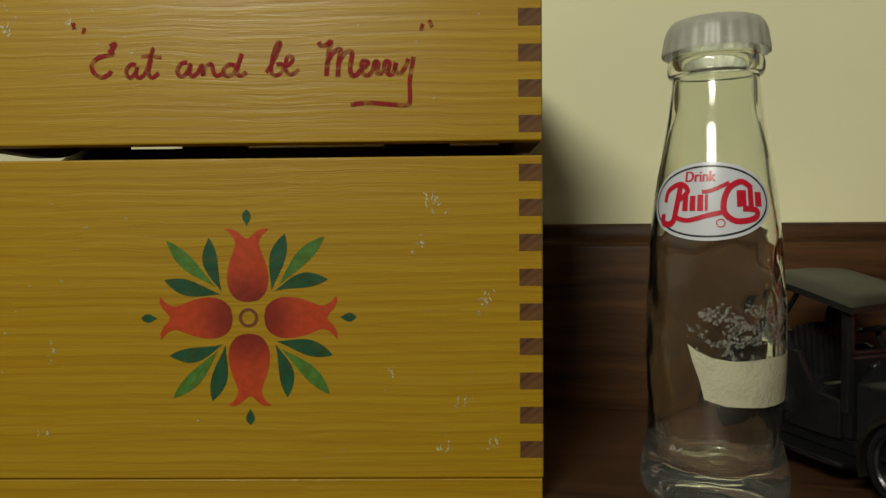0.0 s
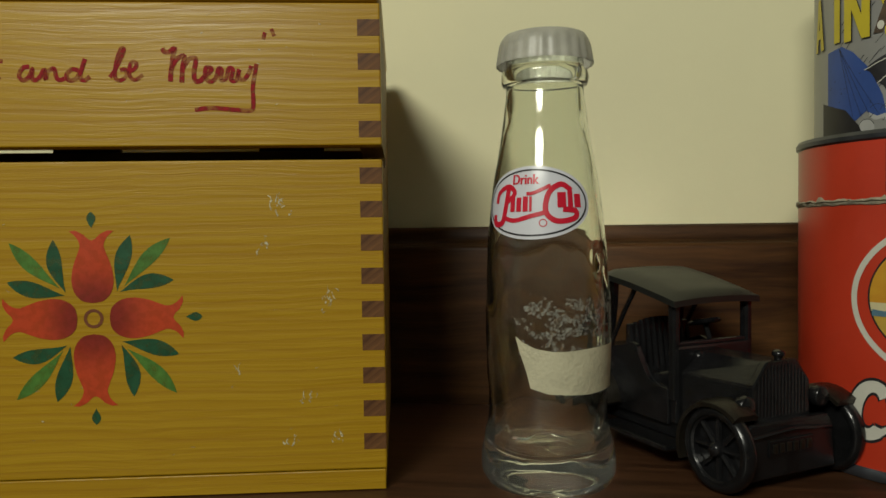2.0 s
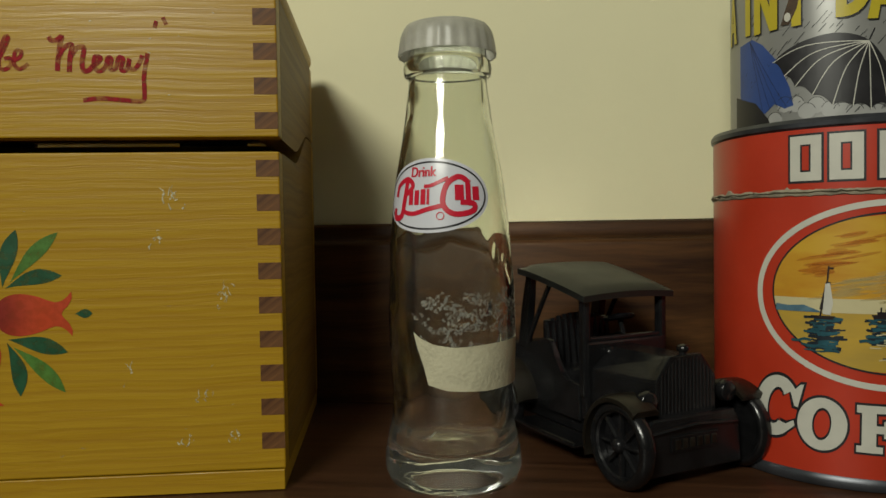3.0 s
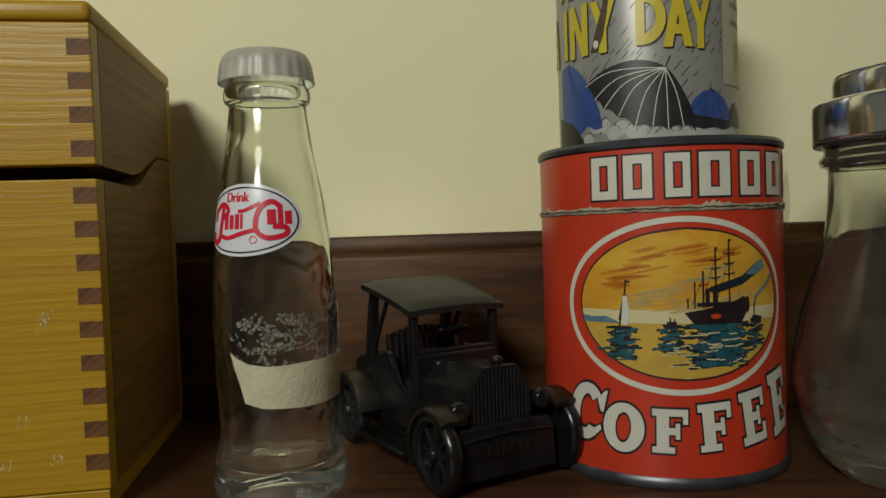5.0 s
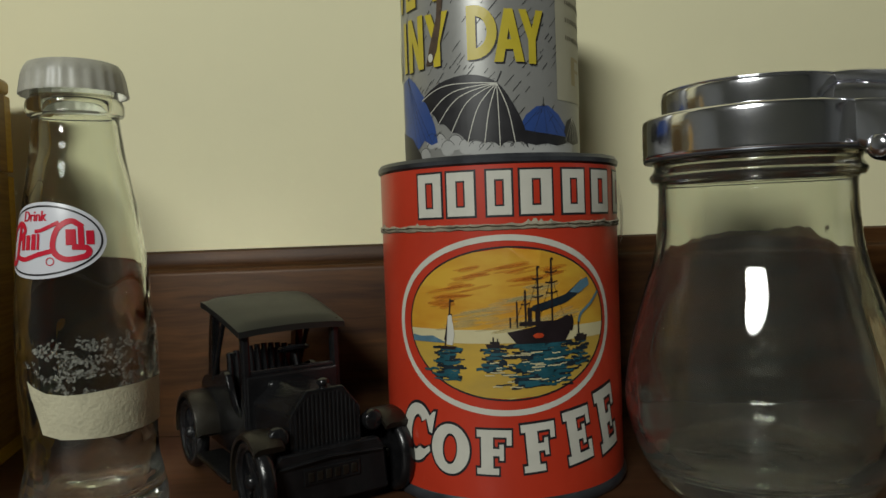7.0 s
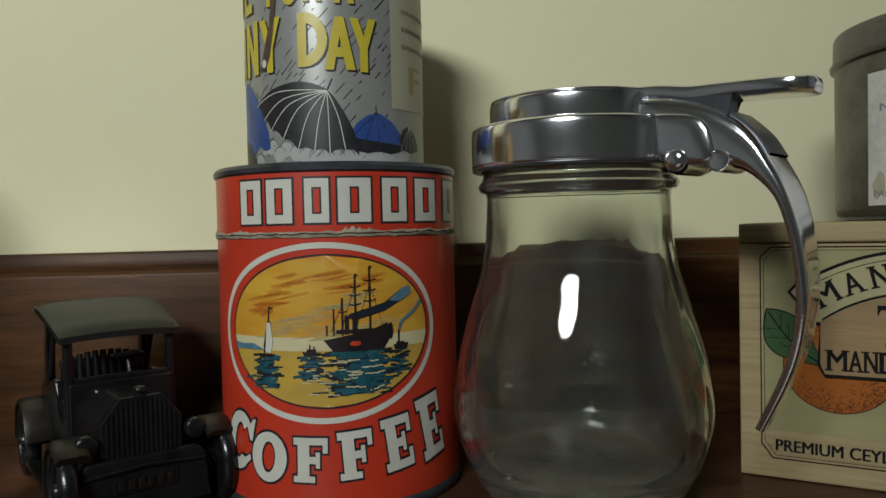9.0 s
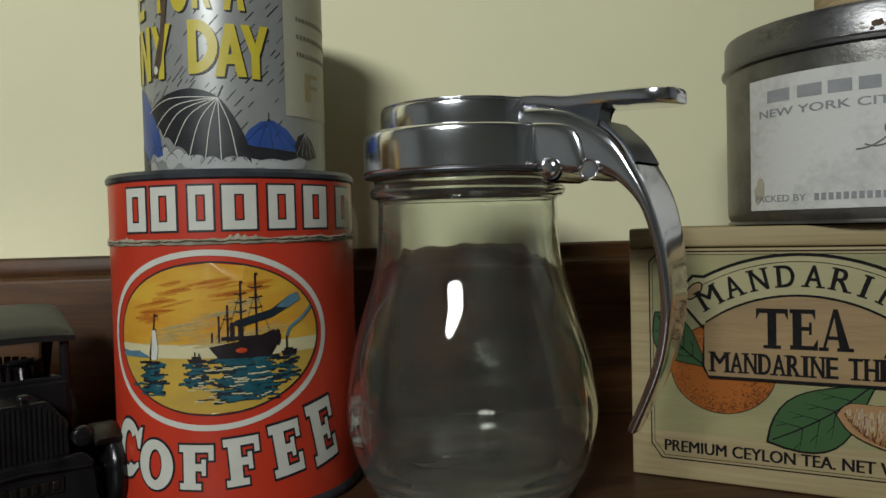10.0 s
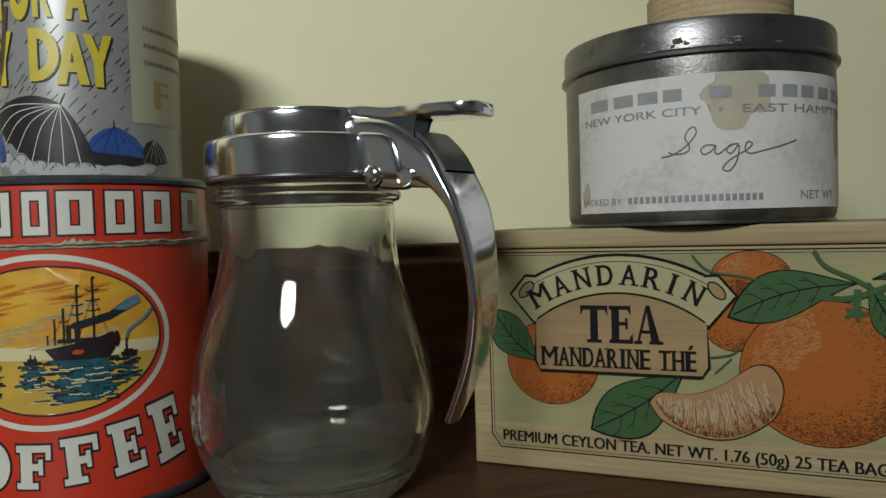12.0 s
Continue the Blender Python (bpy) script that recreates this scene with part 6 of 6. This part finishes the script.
arc_text = []
for i, ch in enumerate("MANDARIN"):
    a = (-30.5, -21.5, -12.8, -4.2, 4.4, 12.8, 20.0, 28.0)[i]
    w = {"M": 0.0054, "I": 0.0009}.get(ch, 0.0041)
    arc_text += moved(serif_glyph(ch, w * 0.92, 0.0054), CX + 0.0384 * math.sin(radians(a)), CZ + 0.0384 * math.cos(radians(a)), -a)
tea_print("banner_lettering", arc_text, TEA_INK, 20, "black curved serif capitals")


def big_tea():
    z0, z1 = 0.0360, 0.0459
    h = z1 - z0
    out = [rect(0.0340, 0.0360, z0, z1), rect(0.0314, 0.0386, z1 - 0.0011, z1), rect(0.0330, 0.0370, z0, z0 + 0.0008), [(0.0314, z1), (0.0314, z1 - 0.0028), (0.0322, z1 - 0.001)], [(0.0386, z1), (0.0386, z1 - 0.0028), (0.0378, z1 - 0.001)]]
    out += [rect(0.0396, 0.0416, z0, z1), rect(0.0390, 0.0446, z1 - 0.0010, z1), rect(0.0390, 0.0450, z0, z0 + 0.0010), rect(0.0410, 0.0436, z0 + h * 0.48, z0 + h * 0.57), rect(0.0432, 0.0438, z0 + h * 0.38, z0 + h * 0.68), [(0.0446, z1), (0.0446, z1 - 0.0026), (0.0438, z1 - 0.001)], [(0.0451, z0), (0.0451, z0 + 0.0028), (0.0441, z0 + 0.001)]]
    out += [[(0.0484, z1 + 0.0002), (0.0494, z1 + 0.0002), (0.0520, z0), (0.0498, z0)], [(0.0484, z1), (0.0489, z1 - 0.0008), (0.0466, z0), (0.0460, z0)], rect(0.0470, 0.0506, z0 + h * 0.28, z0 + h * 0.36), rect(0.0453, 0.0474, z0, z0 + 0.0008), rect(0.0492, 0.0527, z0, z0 + 0.0008)]
    return out


tea_print("tea_lettering", big_tea(), TEA_INK, 20, "black serif lettering")
low_text, x = [], 0.0206
for ch in "MANDARINE THÉ":
    w = {"M": 0.0042, "I": 0.0008, " ": 0.0012, "E": 0.0024, "É": 0.0024, "T": 0.0028}.get(ch, 0.0027)
    if ch != " ":
        low_text += moved(serif_glyph(ch, w, 0.0067 if ch == "É" else 0.0052), x + w / 2, 0.0293)
    x += w + (0.0009 if ch in "IR" else 0.00055)
tea_print("lower_lettering", low_text, TEA_INK, 20, "black serif capitals")
tea_print("weight_lettering", moved(words("PREMIUM CEYLON TEA. NET WT. 1.76 (50g) 25 TEA BAGS", 0.0, 0.0962, 0.0, 0.0040, 0.012), 0.0086, 0.0063, -0.5), TEA_INK, 3, "black small capitals")
